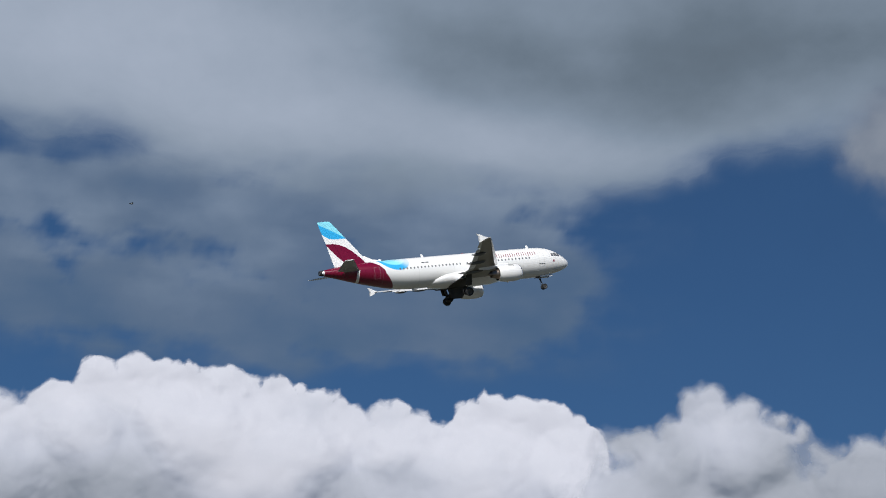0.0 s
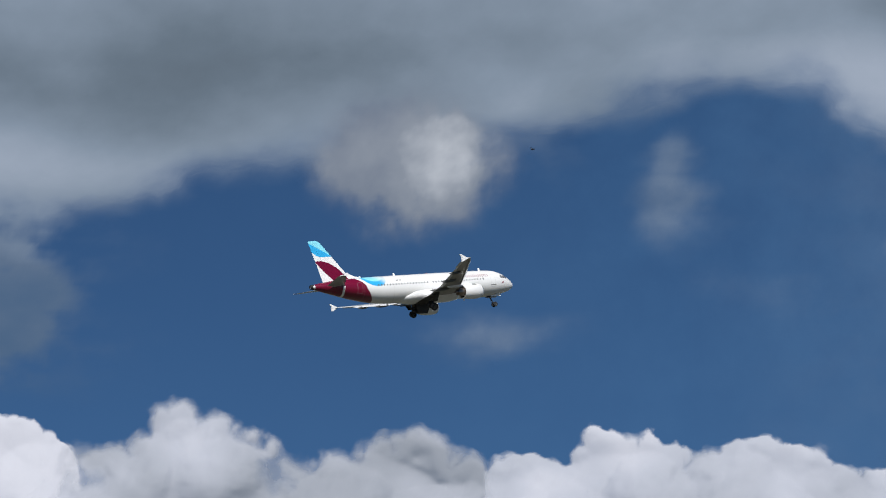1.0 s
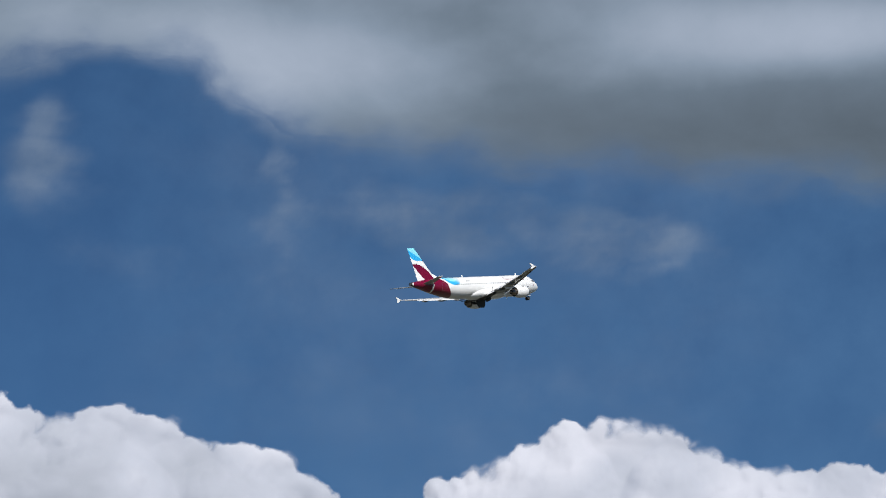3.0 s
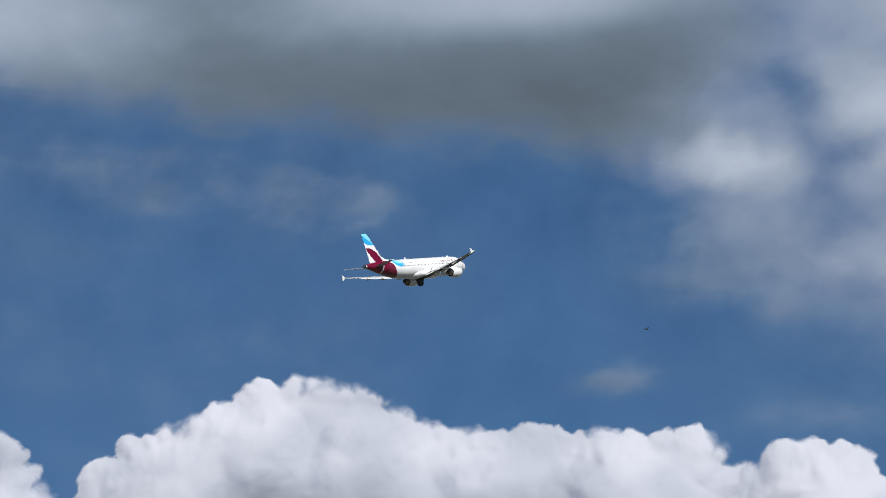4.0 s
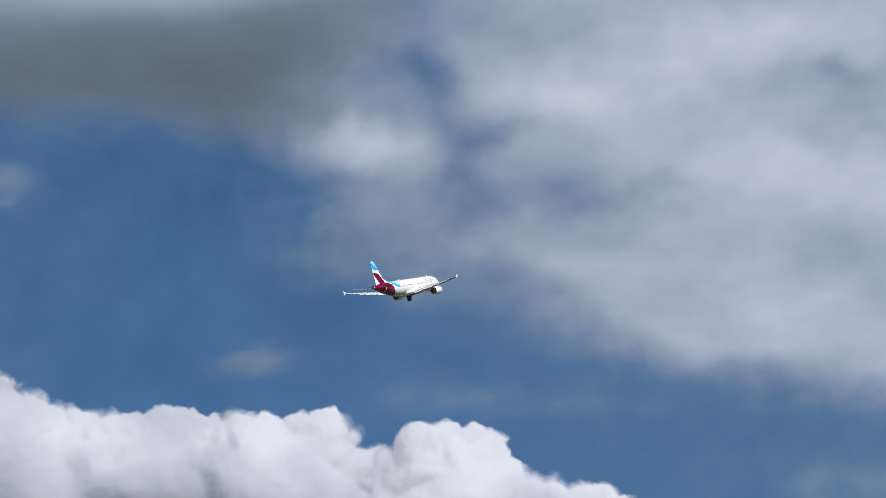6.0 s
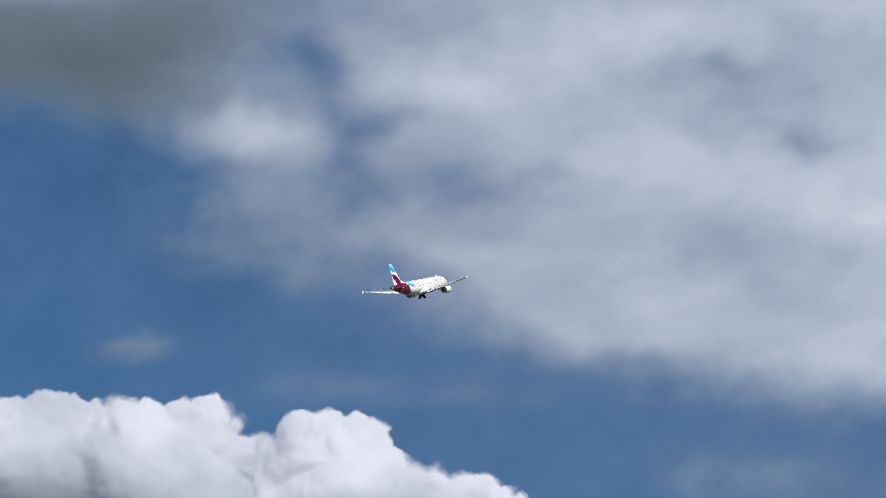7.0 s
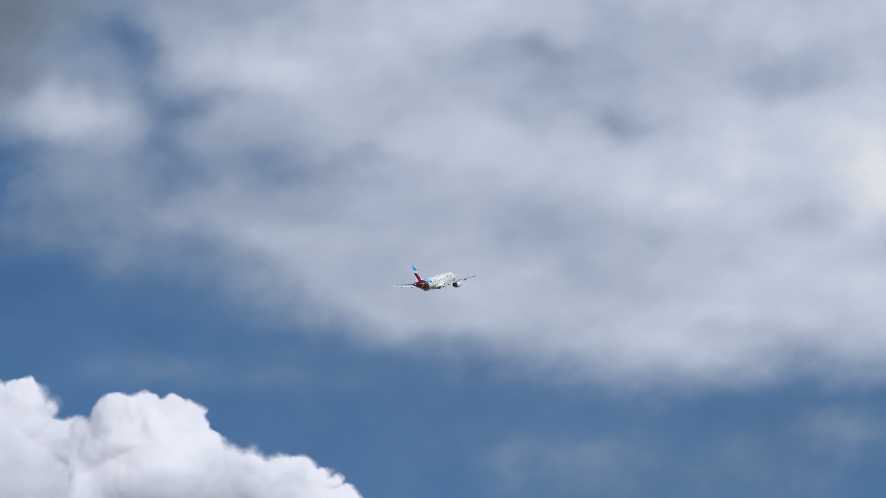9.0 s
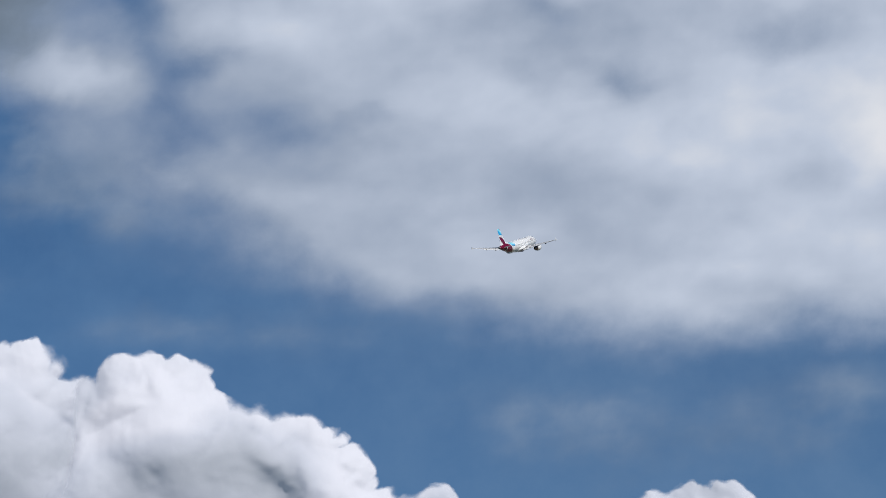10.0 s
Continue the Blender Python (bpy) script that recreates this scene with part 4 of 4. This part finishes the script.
def wheel(parent, centre, radius, width, prefix=""):
    h, r = width / 2, radius
    tyre = part("wheel", turned([(-h * 0.75, r * 0.62), (-h, r * 0.80), (-h * 0.85, r * 0.95), (-h * 0.4, r), (h * 0.4, r), (h * 0.85, r * 0.95), (h, r * 0.8), (h * 0.75, r * 0.62)], centre, "y", 24), RUBBER, parent, "black tyre")
    part("rim", turned([(-h * 0.7, r * 0.64), (-h * 0.5, r * 0.5), (-h * 0.6, r * 0.2), (h * 0.6, r * 0.2), (h * 0.5, r * 0.5), (h * 0.7, r * 0.64)], centre, "y", 20), STEEL, tyre, "grey wheel rim")


def main_gear(plane, side):
    """The leg folds inwards about a fore-and-aft axle; its space begins at the hinge."""
    lead, chord, z, depth = wing_at(3.0)
    # flat dark plate on the belly, painted as the bay's inner shade
    part("gear_bay_shade", slab([(1.35, side * 0.2, -2.49), (-1.2, side * 0.2, -2.49), (-1.2, side * 1.5, -2.22), (-1.0, side * 3.9, -1.93), (0.5, side * 3.9, -1.93), (1.35, side * 1.5, -2.22)], 0.12), GEAR_SHADE, plane, "dark plate painted for the shade of the main gear bay")
    leg = part("main_gear", joined(tube((0, 0, 0.1), (0, 0, -1.5), 0.15), tube((0, 0, -1.4), (0, 0, -2.35), 0.10), tube((0, -0.55, -2.35), (0, 0.55, -2.35), 0.07),
               tube((0, 0, -1.2), (0.35, 0, -1.75), 0.04), tube((0.35, 0, -1.75), (0, 0, -2.25), 0.04), tube((0, -side * 0.9, 0.0), (0, 0, -1.1), 0.06)), STEEL, plane, "steel main landing gear leg")
    for k in (1, -1):
        wheel(leg, (0, k * 0.46, -2.35), 0.58, 0.42)
    part("leg_door", slab([(0.5, side * 0.28, 0.0), (-0.5, side * 0.28, 0.0), (-0.45, side * 0.30, -1.5), (0.45, side * 0.30, -1.5)], 0.04), GEAR_SHADE, leg, "leg door, shade painted in as near-black")
    MOVING["main", side] = leg
    door = part("gear_door", slab([(1.25, 0, 0), (-1.25, 0, 0), (-1.1, -side * 0.06, -0.9), (-0.75, -side * 0.1, -1.5), (0.7, -side * 0.1, -1.5), (1.1, -side * 0.06, -0.9)], 0.05), GEAR_SHADE, plane, "belly gear door, shade painted in as near-black")
    MOVING["door", side] = door


def nose_gear(plane):
    leg = part("nose_gear", joined(tube((0, 0, 0.1), (0, 0, -1.3), 0.09), tube((0, 0, -1.2), (0, 0, -1.95), 0.06), tube((0, -0.25, -1.95), (0, 0.25, -1.95), 0.05),
               tube((0.9, 0, 0.0), (0, 0, -1.0), 0.05), tube((-0.05, 0, -0.9), (-0.28, 0, -1.35), 0.03), tube((-0.28, 0, -1.35), (0, 0, -1.8), 0.03)), STEEL, plane, "steel nose landing gear leg")
    for k in (1, -1):
        wheel(leg, (0, k * 0.25, -1.95), 0.38, 0.22)
    # flat dark plate, painted as the nose bay's inner shade
    part("gear_bay_shade", slab([(14.9, 0.38, -2.0), (12.6, 0.38, -2.08), (12.6, -0.38, -2.08), (14.9, -0.38, -2.0)], 0.1), GEAR_SHADE, plane, "dark plate painted for the shade of the nose gear bay")
    MOVING["nose"] = leg
    for side in (1, -1):
        door = part("nose_gear_door", slab([(1.0, 0, 0), (-0.9, 0, 0), (-0.9, side * 0.08, -0.55), (1.0, side * 0.08, -0.55)], 0.03), PAINT, plane, "white nose gear door")
        MOVING["nose_door", side] = door


PLANE = airliner()


# ---- small flies that cross in front of the camera ----
CHITIN = plain("dark_insect_shell", (0.02, 0.018, 0.015), 0.35, 0, 0.2, 0.2, 400)
MEMBRANE = plain("smoky_wing_membrane", (0.16, 0.15, 0.14), 0.3, 0, 0, 0.2, 400)


def insect():
    fly = new("flying_insect")
    tagged(fly, "tiny dark fly in the air against the sky", "insect", "flies crossing the view")
    part("abdomen", turned([(-0.0035, 0.0004), (-0.0028, 0.0013), (-0.001, 0.0018), (0.001, 0.0016), (0.003, 0.0009), (0.0036, 0.0002)], (0, 0, 0), n=10, cap=True), CHITIN, fly)
    part("head", turned([(-0.0012, 0.0003), (-0.0008, 0.0010), (0.0003, 0.0012), (0.0010, 0.0006)], (0.0042, 0, 0.0002), n=10, cap=True), CHITIN, fly)
    for side in (1, -1):
        part("wing", slab([(0.0012, side * 0.0008, 0.0016), (-0.0003, side * 0.0022, 0.0024), (-0.0026, side * 0.0040, 0.0032), (-0.0036, side * 0.0034, 0.0030), (-0.0022, side * 0.0012, 0.0018)], 0.0001), MEMBRANE, fly, "smoky clear wing")
    fly.matrix_basis = pose(0, 0, 0)
    return fly


FLIES = [insect()]
FLIES += [copy_thing(FLIES[0], pose(0, 0, 0)) for _ in range(3)]

FLIGHT = [(0.0, -263.2, 248.7, 106.7, 71.5, 15.6, 0.4), (0.5, -250.2, 287.0, 114.7, 71.2, 14.8, 0.2), (1.0, -237.5, 325.4, 122.3, 71.0, 14.2, -0.1),
          (1.5, -225.2, 363.4, 130.0, 70.8, 14.1, -0.6), (2.0, -212.6, 401.6, 137.6, 70.6, 14.3, -1.0), (2.2, -207.5, 416.8, 140.7, 70.5, 14.4, -1.1),
          (3.3, -178.6, 501.4, 158.0, 70.1, 15.3, -1.3), (3.5, -173.4, 516.8, 161.0, 70.1, 15.5, -1.3), (4.0, -160.3, 555.4, 168.5, 70.2, 15.8, -1.1),
          (4.5, -147.0, 594.1, 176.2, 70.3, 16.1, -0.8), (5.0, -133.9, 632.9, 183.6, 70.3, 16.4, -0.4), (5.5, -120.7, 671.7, 191.3, 70.2, 16.7, -0.2),
          (6.0, -107.4, 710.6, 199.0, 70.0, 17.2, 0.0), (7.5, -67.9, 827.5, 224.1, 69.4, 18.3, -0.4)]
FLIGHT += [(8.0, -54.4, 866.2, 232.4, 69.0, 18.8, 0.4), (8.5, -40.9, 904.8, 241.2, 68.7, 19.0, 1.1), (9.0, -27.6, 943.3, 250.0, 68.4, 19.1, 1.5),
           (9.5, -14.3, 981.7, 258.8, 68.1, 19.0, 1.8), (10.0, -0.6, 1020.2, 267.3, 67.8, 19.0, 2.1)]


FLY_PATHS = [
    [(0.0, -5.16, 2.53, 3.33), (0.4, -4.52, 3.48, 3.47), (0.5, -4.32, 3.73, 3.47), (0.6, -4.11, 3.97, 3.45), (0.7, -3.88, 4.19, 3.45), (0.8, -3.64, 4.38, 3.49), (1.0, -3.14, 4.70, 3.61), (1.2, -2.62, 4.93, 3.79), (1.5, -1.81, 5.12, 4.15), (2.5, -1.6, 5.0, 5.2), (10.0, -1.5, 4.8, 6.0)],
    [(0.0, 0.1, 6.3, 2.2), (3.3, -0.76, 5.84, 2.72), (3.6, -0.90, 5.80, 2.84), (4.0, -1.13, 5.69, 3.14), (4.1, -1.26, 5.63, 3.23), (4.2, -1.38, 5.59, 3.30), (4.3, -1.45, 5.55, 3.37), (4.4, -1.51, 5.50, 3.45), (4.5, -1.59, 5.45, 3.53), (4.6, -1.68, 5.41, 3.58), (4.7, -1.78, 5.35, 3.65), (4.9, -1.96, 5.23, 3.80), (5.2, -2.25, 5.01, 4.02), (6.5, -3.6, 4.0, 5.2), (10.0, -5.0, 2.0, 6.0)],
    [(0.0, -2.4, 5.8, 5.2), (4.2, -2.16, 6.13, 4.20), (4.4, -2.11, 6.21, 4.04), (4.5, -2.08, 6.25, 3.97), (4.6, -2.06, 6.29, 3.89), (4.7, -2.04, 6.31, 3.84), (4.9, -2.03, 6.35, 3.73), (5.0, -2.04, 6.37, 3.67), (5.3, -2.09, 6.40, 3.51), (5.6, -2.24, 6.40, 3.34), (6.5, -3.2, 6.0, 3.2), (10.0, -6.0, 4.0, 3.0)],
    [(0.0, -4.6, 3.4, 3.34), (0.1, -5.2, 2.6, 3.5), (0.3, -5.9, 1.2, 3.9), (1.0, -6.4, -1.5, 4.6), (10.0, -7.0, -4.0, 5.0)]]


def motions():
    for fly, path in zip(FLIES, FLY_PATHS):
        rows = []
        for (t, x, y, z), (_, x2, y2, z2) in zip(path, path[1:] + path[-1:]):
            turn = math.degrees(math.atan2(y2 - y, x2 - x)) if (x2, y2) != (x, y) else turn
            rows.append((t, pose(x, y, z, 0, 0, turn)))
        walk(fly, rows)
    walk(PLANE, [(t, pose(x, y, z, bank, -nose, head)) for t, x, y, z, head, nose, bank in FLIGHT])
    # nose leg swings forward, main legs fold inwards, then the doors shut
    walk(MOVING["nose"], [(t, pose(12.9, 0, -1.65, 0, -a, 0)) for t, a in ((0, 24), (1, 32), (2, 48), (3.3, 68), (3.6, 76), (4.3, 90), (10, 90))])
    for side in (1, -1):
        walk(MOVING["nose_door", side], [(t, pose(14.0, side * 0.42, -1.6, side * a, 0, 0)) for t, a in ((0, 5), (3, 5), (4.5, -72), (10, -72))])
        walk(MOVING["main", side], [(t, pose(0.3, side * 3.8, -1.35, -side * a, 0, 0)) for t, a in ((0, 20), (1, 35), (2, 52), (3.3, 72), (4.2, 84), (10, 84))])
        walk(MOVING["door", side], [(t, pose(0.2, side * 0.15, -2.45, side * a, 0, 0)) for t, a in ((0, 0), (5.8, 0), (7.4, 60), (8.0, 88), (10, 88))])


motions()
